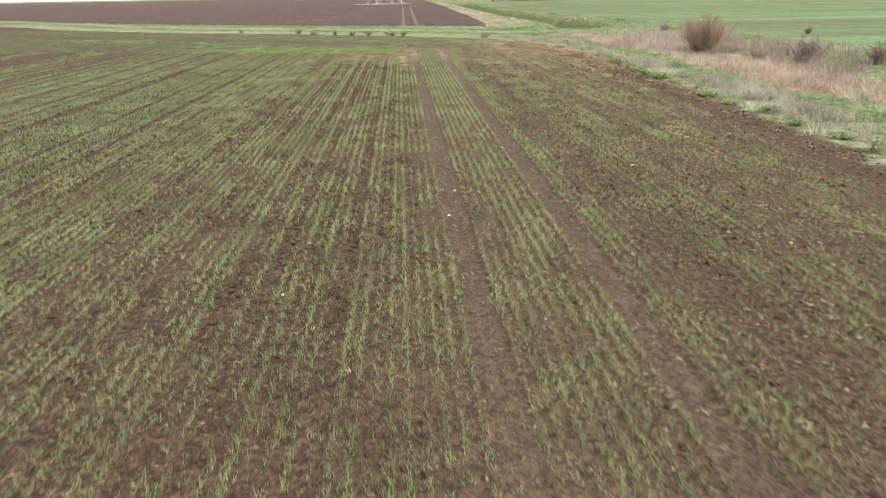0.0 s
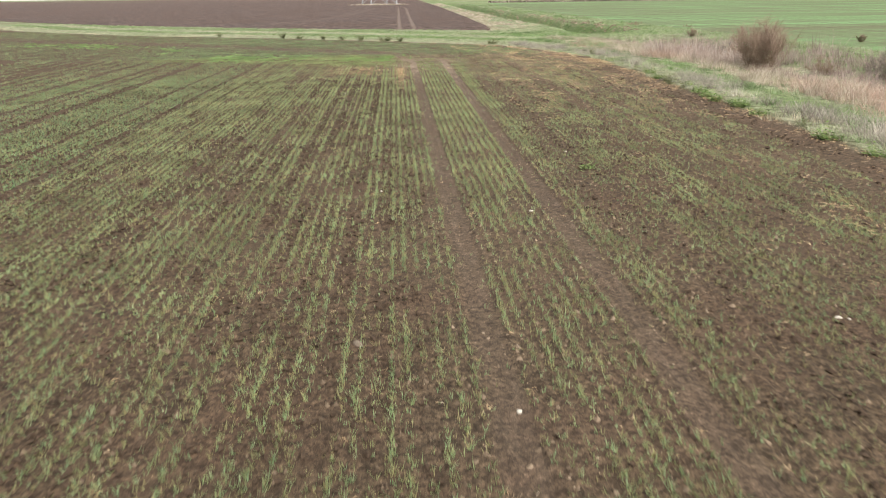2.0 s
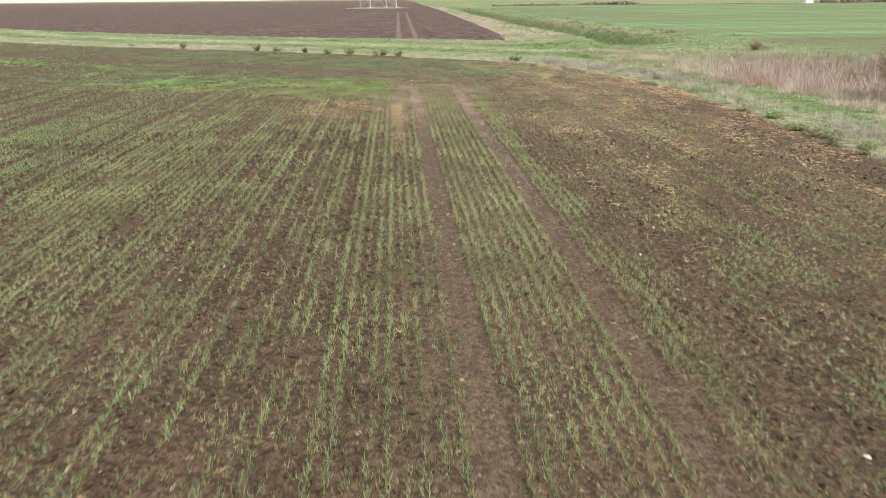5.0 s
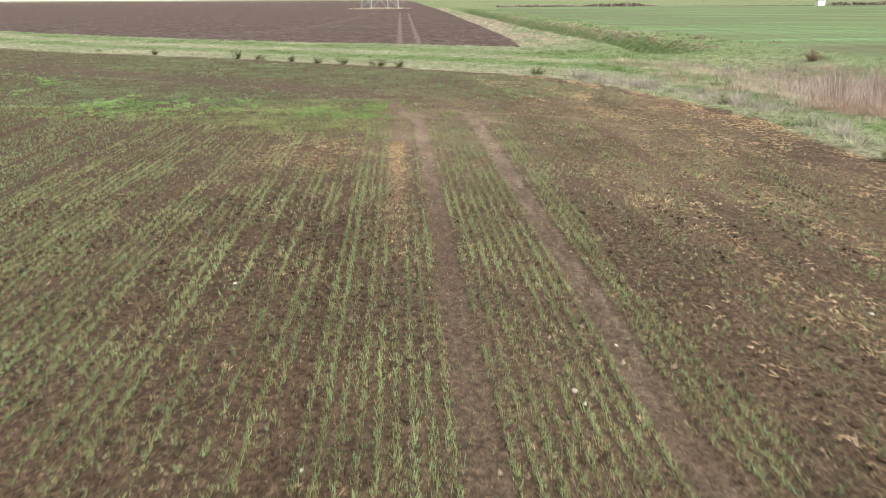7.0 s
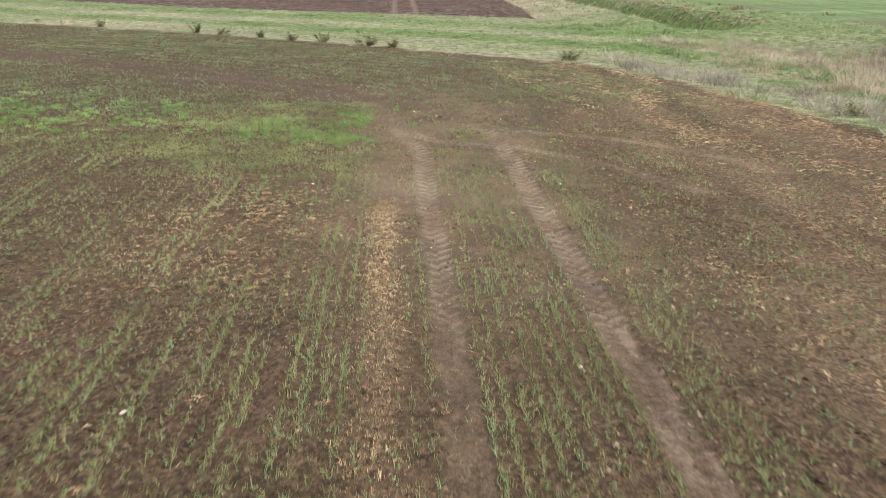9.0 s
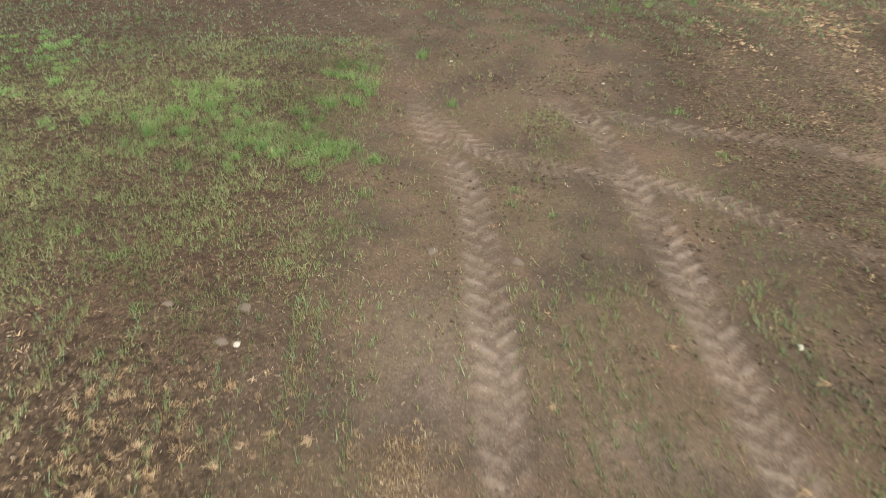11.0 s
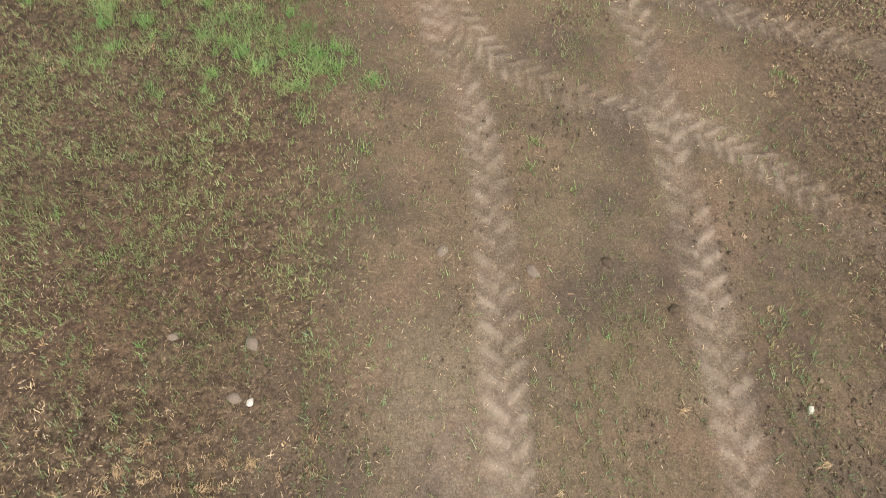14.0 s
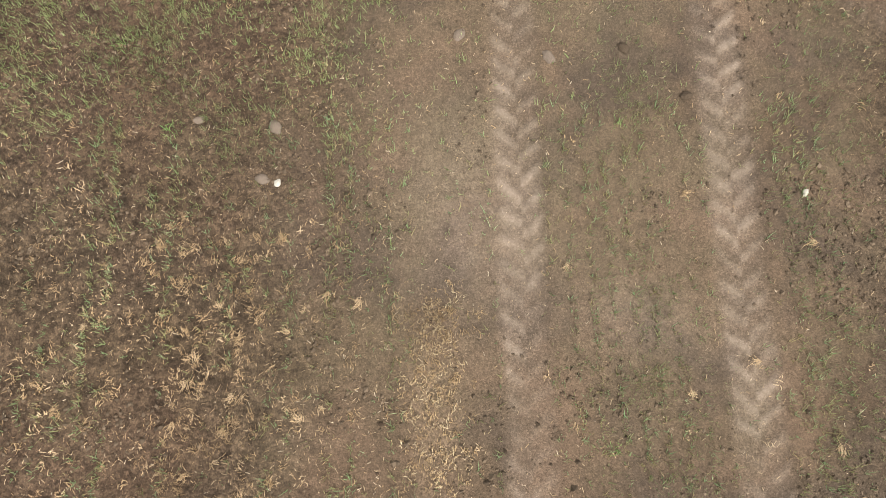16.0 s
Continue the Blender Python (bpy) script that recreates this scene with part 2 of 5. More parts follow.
def soil_material(name, dark, light, grass=True, coarse=1.0):
    """Tilled earth: crumbs, damp and dry patches, shade between clods painted into the dark tones, dusty prints, chaff
    and, off the field, turf between the blades.
    """
    m, t, bsdf = material(name, 0.95)
    broad = noise_of(t, 0.5 * coarse, 3.0)
    lump = noise_of(t, 2.2 * coarse, 4.0, 0.6)
    mid = noise_of(t, 9.0 * coarse, 6.0, 0.7)
    fine = noise_of(t, 70.0 * coarse, 4.0, 0.75)
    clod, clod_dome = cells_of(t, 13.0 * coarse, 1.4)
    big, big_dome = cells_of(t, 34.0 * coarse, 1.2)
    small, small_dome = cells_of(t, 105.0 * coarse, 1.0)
    half = tuple(0.5 * (a + b) for a, b in zip(dark, light))
    # dark covers damp earth and, painted in, the shade of gaps between clods
    base = ramp(t, mid, [(0.34, dark), (0.5, half), (0.66, light)])
    base = mixed(t, calc(t, "MULTIPLY", ramp(t, lump, [(0.40, (1, 1, 1)), (0.5, (0, 0, 0))]), 0.28), base, dark)
    base = mixed(t, calc(t, "MULTIPLY", ramp(t, broad, [(0.42, (0, 0, 0)), (0.6, (1, 1, 1))]), 0.55), base, tuple(0.55 * a + 0.45 * b for a, b in zip((0.115, 0.066, 0.045), half)))
    if grass:
        base = mixed(t, calc(t, "MULTIPLY", attr(t, "bare"), 0.5), base, mixed(t, mid, (0.07, 0.049, 0.036), (0.145, 0.104, 0.076)))
        base = mixed(t, calc(t, "MULTIPLY", attr(t, "parched_shaded"), 0.66), base, mixed(t, fine, (0.098, 0.072, 0.047), (0.225, 0.168, 0.110)))
        closed = attr(t, "packed")
        base = mixed(t, calc(t, "MULTIPLY", closed, ramp(t, noise_of(t, 1.1, 4.0, 0.6), [(0.48, (0, 0, 0)), (0.62, (0.6, 0.6, 0.6))])), base, (0.172, 0.114, 0.077))
        base = mixed(t, calc(t, "MULTIPLY", closed, ramp(t, noise_of(t, 0.75, 6.0, 0.65), [(0.40, (0.75, 0.75, 0.75)), (0.52, (0, 0, 0))])), base, (0.085, 0.063, 0.047))
        base = mixed(t, calc(t, "MULTIPLY", closed, ramp(t, noise_of(t, 0.6, 5.0, 0.6, stretch=(1.7, 1.2, 1)), [(0.5, (0, 0, 0)), (0.66, (0.45, 0.45, 0.45))])), base, (0.150, 0.119, 0.074))
        dusty = calc(t, "MULTIPLY", attr(t, "dusty"), ramp(t, mid, [(0.3, (0.45, 0.45, 0.45)), (0.6, (1, 1, 1))]))
        base = mixed(t, dusty, base, (0.31, 0.245, 0.19))
        chaff = calc(t, "MULTIPLY", attr(t, "chaff"), ramp(t, noise_of(t, 26.0, 5.0, 0.75), [(0.45, (0.06, 0.06, 0.06)), (0.64, (0.5, 0.5, 0.5))]))
        base = mixed(t, chaff, base, (0.37, 0.255, 0.17))
        sward = noise_of(t, 2.6, 6.0, 0.75)
        turf = mixed(t, attr(t, "green"), ramp(t, sward, [(0.38, (0.12, 0.115, 0.065)), (0.5, (0.25, 0.245, 0.16)), (0.62, (0.40, 0.39, 0.29))]), ramp(t, sward, [(0.38, (0.05, 0.075, 0.025)), (0.5, (0.12, 0.17, 0.06)), (0.62, (0.20, 0.265, 0.10))]))
        base = mixed(t, attr(t, "turf"), base, turf)
    lumpy = calc(t, "SUBTRACT", 1.0, calc(t, "MULTIPLY", attr(t, "packed"), 0.8)) if grass else 1.0
    # crumb greys: uneven soil tone plus painted shade between crumbs
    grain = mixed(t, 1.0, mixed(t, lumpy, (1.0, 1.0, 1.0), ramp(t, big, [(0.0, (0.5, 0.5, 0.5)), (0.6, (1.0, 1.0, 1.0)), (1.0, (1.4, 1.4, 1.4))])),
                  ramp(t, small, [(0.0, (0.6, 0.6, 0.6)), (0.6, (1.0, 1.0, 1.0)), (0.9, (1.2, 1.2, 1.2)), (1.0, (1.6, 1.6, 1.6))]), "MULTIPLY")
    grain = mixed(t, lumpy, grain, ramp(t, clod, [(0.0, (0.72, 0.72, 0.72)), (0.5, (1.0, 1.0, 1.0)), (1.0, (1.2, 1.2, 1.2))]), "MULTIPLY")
    if grass:
        grain = mixed(t, calc(t, "MULTIPLY", calc(t, "MAXIMUM", attr(t, "turf"), calc(t, "MAXIMUM", attr(t, "dusty"), calc(t, "MULTIPLY", attr(t, "packed"), 0.2))), 0.8), grain, (1.0, 1.0, 1.0))
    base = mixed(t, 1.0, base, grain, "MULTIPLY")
    t.links.new(base, bsdf.inputs["Base Color"])
    both = calc(t, "ADD", calc(t, "MULTIPLY", calc(t, "MULTIPLY", calc(t, "ADD", calc(t, "MULTIPLY", mid, 0.6), calc(t, "MULTIPLY", clod_dome, 0.4)), 0.22), lumpy), calc(t, "ADD", calc(t, "MULTIPLY", calc(t, "MULTIPLY", big_dome, 0.3), lumpy), calc(t, "ADD", calc(t, "MULTIPLY", small_dome, 0.18), calc(t, "MULTIPLY", fine, 0.16))))
    if grass:
        both = calc(t, "MULTIPLY", both, calc(t, "SUBTRACT", 1.0, calc(t, "MULTIPLY", attr(t, "packed"), 0.3)))
    bump(t, bsdf, both, 1.0, 0.04 if coarse == 1.0 else 0.5)
    return m


def blade_material(name, stops, through=0.35, rough=0.6, vary=0.6):
    """Leaves and stalks: each blade has its own tone; thin enough to let some light through."""
    m, t, bsdf = material(name, rough)
    tone = ramp(t, attr(t, "tone"), stops)
    patch = ramp(t, noise_of(t, vary, 3.0), [(0.32, (0.62, 0.62, 0.62)), (0.68, (1.22, 1.22, 1.22))])
    tone = mixed(t, 1.0, tone, patch, "MULTIPLY")
    t.links.new(tone, bsdf.inputs["Base Color"])
    tr = t.nodes.new("ShaderNodeBsdfTranslucent")
    t.links.new(tone, tr.inputs[0])
    mx = t.nodes.new("ShaderNodeMixShader")
    mx.inputs[0].default_value = through
    t.links.new(bsdf.outputs[0], mx.inputs[1])
    t.links.new(tr.outputs[0], mx.inputs[2])
    t.links.new(mx.outputs[0], t.nodes["Material Output"].inputs[0])
    return m


def plain_material(name, a, b, scale, rough=0.8, relief=0.3, size=0.01):
    m, t, bsdf = material(name, rough)
    n = noise_of(t, scale, 5.0, 0.65)
    t.links.new(ramp(t, n, [(0.3, a), (0.7, b)]), bsdf.inputs["Base Color"])
    bump(t, bsdf, n, relief, size)
    return m


# the dark tone is set deep to paint in shade between crumbs
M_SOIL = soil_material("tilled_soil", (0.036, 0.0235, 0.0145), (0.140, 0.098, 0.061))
M_PLOUGH = soil_material("ploughed_soil", (0.060, 0.042, 0.037), (0.212, 0.152, 0.131), grass=False, coarse=0.12)
M_CROP = blade_material("young_cereal_leaf", [(0.0, (0.35, 0.30, 0.15)), (0.3, (0.295, 0.312, 0.145)), (0.65, (0.245, 0.322, 0.148)), (0.88, (0.222, 0.348, 0.175)), (1.0, (0.37, 0.43, 0.24))])
M_LUSH = blade_material("lush_grass", [(0.0, (0.27, 0.29, 0.13)), (0.35, (0.20, 0.345, 0.125)), (0.75, (0.28, 0.44, 0.14)), (1.0, (0.45, 0.44, 0.23))])
M_PALECROP = blade_material("grey_green_cereal_leaf", [(0.0, (0.32, 0.28, 0.145)), (0.3, (0.25, 0.285, 0.135)), (0.6, (0.20, 0.295, 0.135)), (0.85, (0.19, 0.32, 0.16)), (1.0, (0.32, 0.38, 0.22))])
M_SPROUT = blade_material("headland_sprouts", [(0.0, (0.31, 0.27, 0.14)), (0.4, (0.25, 0.29, 0.125)), (0.75, (0.24, 0.315, 0.13)), (1.0, (0.36, 0.40, 0.20))])
M_VERGE = blade_material("verge_grass", [(0.0, (0.50, 0.45, 0.32)), (0.3, (0.43, 0.44, 0.31)), (0.6, (0.31, 0.38, 0.21)), (1.0, (0.17, 0.265, 0.10))], vary=0.25)
M_PALE = blade_material("bleached_grass", [(0.0, (0.30, 0.24, 0.175)), (0.25, (0.52, 0.44, 0.35)), (0.6, (0.66, 0.575, 0.47)), (0.8, (0.54, 0.43, 0.365)), (1.0, (0.32, 0.32, 0.19))], vary=0.9)
M_ROSY = blade_material("rosy_dead_grass", [(0.0, (0.46, 0.32, 0.255)), (0.5, (0.56, 0.41, 0.33)), (1.0, (0.40, 0.28, 0.23))], vary=0.5)
M_STALK = blade_material("dead_willowherb", [(0.0, (0.27, 0.19, 0.18)), (0.5, (0.37, 0.28, 0.26)), (1.0, (0.46, 0.37, 0.33))], vary=0.5)
M_RED = blade_material("red_stems", [(0.0, (0.26, 0.05, 0.045)), (0.6, (0.32, 0.08, 0.07)), (1.0, (0.32, 0.17, 0.13))], vary=0.6)
M_PINK = blade_material("faded_pinkish_stems", [(0.0, (0.30, 0.225, 0.20)), (0.45, (0.48, 0.39, 0.34)), (1.0, (0.64, 0.56, 0.49))], vary=0.7)
M_GREY = blade_material("grey_dead_weeds", [(0.0, (0.20, 0.165, 0.14)), (0.5, (0.42, 0.38, 0.33)), (1.0, (0.50, 0.46, 0.38))], vary=0.5)
M_WEED = blade_material("weed_leaf", [(0.0, (0.19, 0.19, 0.10)), (0.6, (0.22, 0.265, 0.125)), (1.0, (0.36, 0.34, 0.20))])
M_LEAFY = blade_material("margin_weed_leaf", [(0.0, (0.14, 0.20, 0.07)), (0.6, (0.20, 0.31, 0.09)), (1.0, (0.34, 0.38, 0.17))])
M_STRAW = blade_material("straw", [(0.0, (0.32, 0.21, 0.115)), (0.5, (0.50, 0.355, 0.20)), (0.85, (0.64, 0.49, 0.32)), (1.0, (0.70, 0.59, 0.44))], 0.15, 0.55)
M_AMBER = blade_material("amber_straw", [(0.0, (0.36, 0.24, 0.13)), (0.6, (0.50, 0.36, 0.20)), (1.0, (0.62, 0.50, 0.32))], 0.15, 0.55)
M_TWIG = plain_material("bare_twigs", (0.19, 0.135, 0.10), (0.33, 0.24, 0.185), 7.0)
M_GREYTWIG = plain_material("grey_twigs", (0.13, 0.11, 0.095), (0.24, 0.20, 0.175), 7.0)
# damp earth, darkened further to paint in the clods' shadow sides
M_DARKCLOD = plain_material("damp_shaded_clod_earth", (0.034, 0.023, 0.0155), (0.085, 0.057, 0.038), 35.0, 0.95, 0.8)
M_CLOD = plain_material("clod_earth", (0.06, 0.043, 0.029), (0.13, 0.095, 0.065), 35.0, 0.95, 0.8)
M_CRUMB = blade_material("soil_crumb", [(0.0, (0.065, 0.047, 0.032)), (0.5, (0.15, 0.11, 0.075)), (0.85, (0.23, 0.172, 0.12)), (1.0, (0.33, 0.255, 0.185))], 0.0, 0.95, 3.0)
M_FLINT = plain_material("pale_flint", (0.38, 0.34, 0.28), (0.62, 0.58, 0.50), 30.0, 0.7)
M_STONE = plain_material("brown_stone", (0.12, 0.092, 0.07), (0.23, 0.18, 0.14), 30.0, 0.85)
M_SPOIL = plain_material("bank_earth", (0.17, 0.13, 0.095), (0.34, 0.27, 0.21), 6.0, 0.95, 0.6, 0.05)
M_STEEL = plain_material("galvanised_steel", (0.26, 0.27, 0.28), (0.38, 0.39, 0.40), 2.0, 0.5)
M_CONCRETE = plain_material("footing_concrete", (0.36, 0.35, 0.33), (0.5, 0.49, 0.46), 4.0)
M_FAR = plain_material("far_woodland", (0.14, 0.12, 0.10), (0.27, 0.23, 0.19), 0.2, 0.95)
M_WHITE = plain_material("white_boarding", (0.66, 0.66, 0.65), (0.8, 0.8, 0.79), 1.0)


# ---- mesh helpers ----
def mesh_of(name, verts, quads=None, tris=None, mat=None, smooth=False, **fields):
    """A mesh from arrays; fields are one number per vertex."""
    me = bpy.data.meshes.new(name)
    quads = np.zeros((0, 4), int) if quads is None else np.asarray(quads)
    tris = np.zeros((0, 3), int) if tris is None else np.asarray(tris)
    loops = np.concatenate([quads.ravel(), tris.ravel()]).astype(np.int32)
    starts = np.concatenate([np.arange(len(quads)) * 4, 4 * len(quads) + np.arange(len(tris)) * 3]).astype(np.int32)
    me.vertices.add(len(verts))
    me.vertices.foreach_set("co", np.asarray(verts, np.float32).ravel())
    me.loops.add(len(loops))
    me.loops.foreach_set("vertex_index", loops)
    me.polygons.add(len(starts))
    me.polygons.foreach_set("loop_start", starts)
    me.polygons.foreach_set("use_smooth", np.full(len(starts), smooth))
    for key, values in fields.items():
        a = me.attributes.new(key, "FLOAT", "POINT")
        a.data.foreach_set("value", np.asarray(values, np.float32))
    me.update(calc_edges=True)
    me.validate()
    if mat:
        me.materials.append(mat)
    return me


def blade_arrays(base, tall, wide, lean, turn=None):
    """Curved tapering blades: base (n,3), height, width, sideways reach. Two segments each."""
    n = len(base)
    turn = rng.random(n) * 2 * np.pi if turn is None else turn
    d = np.stack([np.cos(turn), np.sin(turn), 0 * turn], 1)
    face = turn + np.pi / 2 + rng.normal(0, 0.7, n)
    w = np.stack([np.cos(face), np.sin(face), 0 * face], 1) * (wide / 2)[:, None]
    up = np.array([0, 0, 1.0])
    mid = base + d * (0.38 * lean)[:, None] + up * (0.62 * tall)[:, None]
    tip = base + d * lean[:, None] + up * tall[:, None]
    v = np.stack([base - w * 0.8, base + w * 0.8, mid - w, mid + w, tip], 1).reshape(-1, 3)
    k = np.arange(n)[:, None] * 5
    return v, k + np.array([0, 1, 3, 2]), k + np.array([2, 3, 4])


def blades(name, base, tall, wide, lean, mat, tone=None, turn=None):
    v, q, t = blade_arrays(base, tall, wide, lean, turn)
    tone = rng.random(len(base)) if tone is None else tone
    return mesh_of(name, v, q, t, mat, tone=np.repeat(tone, 5))


def spikes(name, base, tall, wide, lean, mat, tone, turn=None):
    """Thin straight leaves, one triangle each."""
    n = len(base)
    turn = rng.random(n) * 6.283 if turn is None else turn
    face = turn + np.pi / 2 + rng.normal(0, 0.6, n)
    w = np.stack([np.cos(face), np.sin(face), 0 * face], 1) * (wide / 2)[:, None]
    tip = base + np.stack([np.cos(turn) * lean, np.sin(turn) * lean, tall], 1)
    v = np.stack([base - w, base + w, tip], 1).reshape(-1, 3)
    return mesh_of(name, v, None, np.arange(n * 3).reshape(-1, 3), mat, tone=np.repeat(tone, 3))


def ground_points(x, y):
    return np.stack([x, y, height(x, y)], 1)


def tubes(a, b, ra, rb):
    """Three-sided tapering sticks from a to b."""
    n = len(a)
    axis = b - a
    axis = axis / np.maximum(np.linalg.norm(axis, axis=1, keepdims=True), 1e-6)
    ref = np.where(np.abs(axis[:, 2:3]) > 0.9, np.array([[1.0, 0, 0]]), np.array([[0, 0, 1.0]]))
    u = np.cross(axis, ref)
    u /= np.linalg.norm(u, axis=1, keepdims=True)
    w = np.cross(axis, u)
    ring = [(math.cos(k * 2.0944), math.sin(k * 2.0944)) for k in range(3)]
    v = np.stack([a + (u * c + w * s) * ra[:, None] for c, s in ring] + [b + (u * c + w * s) * rb[:, None] for c, s in ring], 1).reshape(-1, 3)
    k = np.arange(n)[:, None] * 6
    q = np.concatenate([k + np.array(f) for f in ((0, 1, 4, 3), (1, 2, 5, 4), (2, 0, 3, 5))])
    return v, q


def lumps(centre, size, squash=0.7, fine=False):
    """Knobbly little bodies of eight or twenty faces: earth, gravel."""
    n = len(centre)
    g = (1 + 5**0.5) / 2
    body = np.array([(1, 0, 0), (-1, 0, 0), (0, 1, 0), (0, -1, 0), (0, 0, 1), (0, 0, -1)], float)
    faces = np.array([(0, 2, 4), (2, 1, 4), (1, 3, 4), (3, 0, 4), (2, 0, 5), (1, 2, 5), (3, 1, 5), (0, 3, 5)])
    if fine:
        body = np.array([(-1, g, 0), (1, g, 0), (-1, -g, 0), (1, -g, 0), (0, -1, g), (0, 1, g), (0, -1, -g), (0, 1, -g), (g, 0, -1), (g, 0, 1), (-g, 0, -1), (-g, 0, 1)], float) / math.hypot(1, g)
        faces = np.array([(0, 11, 5), (0, 5, 1), (0, 1, 7), (0, 7, 10), (0, 10, 11), (1, 5, 9), (5, 11, 4), (11, 10, 2), (10, 7, 6), (7, 1, 8), (3, 9, 4), (3, 4, 2), (3, 2, 6), (3, 6, 8), (3, 8, 9), (4, 9, 5), (2, 4, 11), (6, 2, 10), (8, 6, 7), (9, 8, 1)])
    m = len(body)
    turn, tip = rng.random(n) * 6.283, rng.normal(0, 0.5, n)
    p = body[None] * (1 + rng.normal(0, 0.2, (n, m, 1))) * np.stack([rng.uniform(0.75, 1.3, n), rng.uniform(0.75, 1.3, n), np.full(n, squash)], 1)[:, None]
    c, s = np.cos(tip)[:, None], np.sin(tip)[:, None]
    x, z = p[..., 0] * c - p[..., 2] * s, p[..., 0] * s + p[..., 2] * c
    c, s = np.cos(turn)[:, None], np.sin(turn)[:, None]
    x, y = x * c - p[..., 1] * s, x * s + p[..., 1] * c
    v = np.stack([x, y, z], 2) * size[:, None, None] + centre[:, None]
    return v.reshape(-1, 3), (np.arange(n)[:, None, None] * m + faces).reshape(-1, 3)


def mounds(centre, size):
    """Half-buried crumbs: an uneven ring in the soil and a crooked top."""
    n = len(centre)
    a = np.arange(5) * 1.2566 + rng.random((n, 1)) * 6.283 + rng.normal(0, 0.25, (n, 5))
    r = size[:, None] * rng.uniform(0.7, 1.35, (n, 5))
    ring = np.stack([np.cos(a) * r, np.sin(a) * r, -0.25 * size[:, None] * rng.uniform(0.2, 1.5, (n, 5))], 2)
    top = np.stack([rng.normal(0, 0.3, n) * size, rng.normal(0, 0.3, n) * size, size * rng.uniform(0.6, 1.2, n)], 1)[:, None]
    v = np.concatenate([ring, top], 1) + centre[:, None]
    f = np.array([(0, 1, 5), (1, 2, 5), (2, 3, 5), (3, 4, 5), (4, 0, 5)])
    return v.reshape(-1, 3), (np.arange(n)[:, None, None] * 6 + f).reshape(-1, 3)


def part(name, me, parent, label=""):
    ob = new(name, me)
    ob.parent = parent
    if label:
        ob["label"] = label
    return ob


def stuff(name, me, label, category):
    return tagged(new(name, me), label, category, kind="stuff")


def spaced(*runs):
    """Grid lines: runs of (from, to, spacing)."""
    out = [np.arange(a, b - s * 0.5, s) for a, b, s in runs]
    return np.concatenate(out + [[runs[-1][1]]])


# ---- verge bands ----
def off(x, y):
    """Distance outside the field's edge; negative inside."""
    return np.where(in_field(x, y), -1.0, 1.0) * away(x, y, EDGE)


def verge(x, y):
    return (off(x, y) > -0.15) & ~inside(x, y, PLOUGH) & ~inside(x, y, CROP)


def green_band(x, y):
    """How green the verge is: bleached and green bands that follow the field's edge, greener and darker grass down in
    the drain.
    """
    d = off(x, y) + 1.4 * (fbm(x * 0.15, y * 0.15, 3, 2) - 0.5)
    bands = np.interp(d, [0, 0.5, 1.5, 4.5, 5.5, 7.5, 8.5, 10.5, 12, 14.5, 16, 30], [0.2, 0.15, 0.35, 0.35, 0.9, 0.85, 0.35, 0.25, 0.8, 0.95, 0.6, 0.6])
    bands = bands - 0.3 * step(88, 96, y) * (x < 16.5) * (x > 8.5) - 0.4 * (y > 92) * (x < 12.8 + 0.004 * (y - 92)) * (x > 8.5) * step(0.25, 0.5, fbm(x * 0.3, y * 0.1, 2, 2))
    return np.clip(bands + 0.8 * (fbm(x * 0.2, y * 0.35, 5, 3) - 0.5) + 0.1 * (x > 9) + 0.5 * np.exp(-((d - 2.9) / 0.8) ** 2) * (x > 8) * (y < 64) + 0.25 * (ditch(x, y) < -0.35) * (y > 84), 0, 1)


def green_tone(x, y):
    return np.clip(green_band(x, y) + 0.9 * (fbm(x * 0.9, y * 0.9, 1, 3) - 0.5) + rng.normal(0, 0.07, len(x)), 0, 1)


# ---- the ground: one sheet to the horizon ----
def sheet(xs, ys):
    gx, gy = np.meshgrid(xs, ys)
    n, m = len(xs), len(ys)
    k = (np.arange(m - 1)[:, None] * n + np.arange(n - 1)[None]).ravel()
    return gx.ravel(), gy.ravel(), np.stack([k, k + 1, k + n + 1, k + n], 1)


def straw_amount(x, y):
    """Where chopped straw lies thick on the field."""
    strip = np.exp(-((x + 1.27) / 0.24) ** 4) * step(38, 47, y) * (1 - step(50.2, 50.9, y))
    left = step(-6.5, -4.2, x) * (1 - step(-2.6, -1.9, x)) * step(46, 49, y) * (1 - step(51.3, 52.6, y))
    d = away(x, y, EDGE)
    rim = np.exp(-(d / 0.8) ** 2) * (0.6 + 0.4 * step(30, 58, y))
    band = step(2.0, 3.0, x) * step(0.42, 0.6, fbm(x * 1.1, y * 0.22, 3, 2)) * step(28, 42, y) * (1 - 0.35 * step(52, 55, y)) * 1.15
    corner = step(3.5, 6, x) * step(51, 56, y) * 1.2
    dry = step(5.0, 6.2, x) * (1 - step(7.2, 8.2, x)) * 0.7 * step(8, 14, y) + 0.12 * step(2.5, 4, x)
    return np.clip(strip + 0.8 * left + rim + 0.7 * band + corner + dry, 0, 1) * step(0.25, 0.6, fbm(x * 0.6, y * 0.35, 7, 3) + 0.22)


xs = spaced((-2600, -400, 275), (-400, -60, 20), (-60, -14, 1.0), (-14, -6, 0.3), (-6, -5, 0.1), (-5, -0.85, 0.07), (-0.85, -0.2, 0.025), (-0.2, 0.94, 0.04), (0.94, 1.58, 0.025), (1.58, 3.2, 0.036), (3.2, 5.2, 0.07), (5.2, 7, 0.12), (7, 12, 0.3), (12, 32, 0.5), (32, 80, 6), (80, 400, 40), (400, 2600, 275))
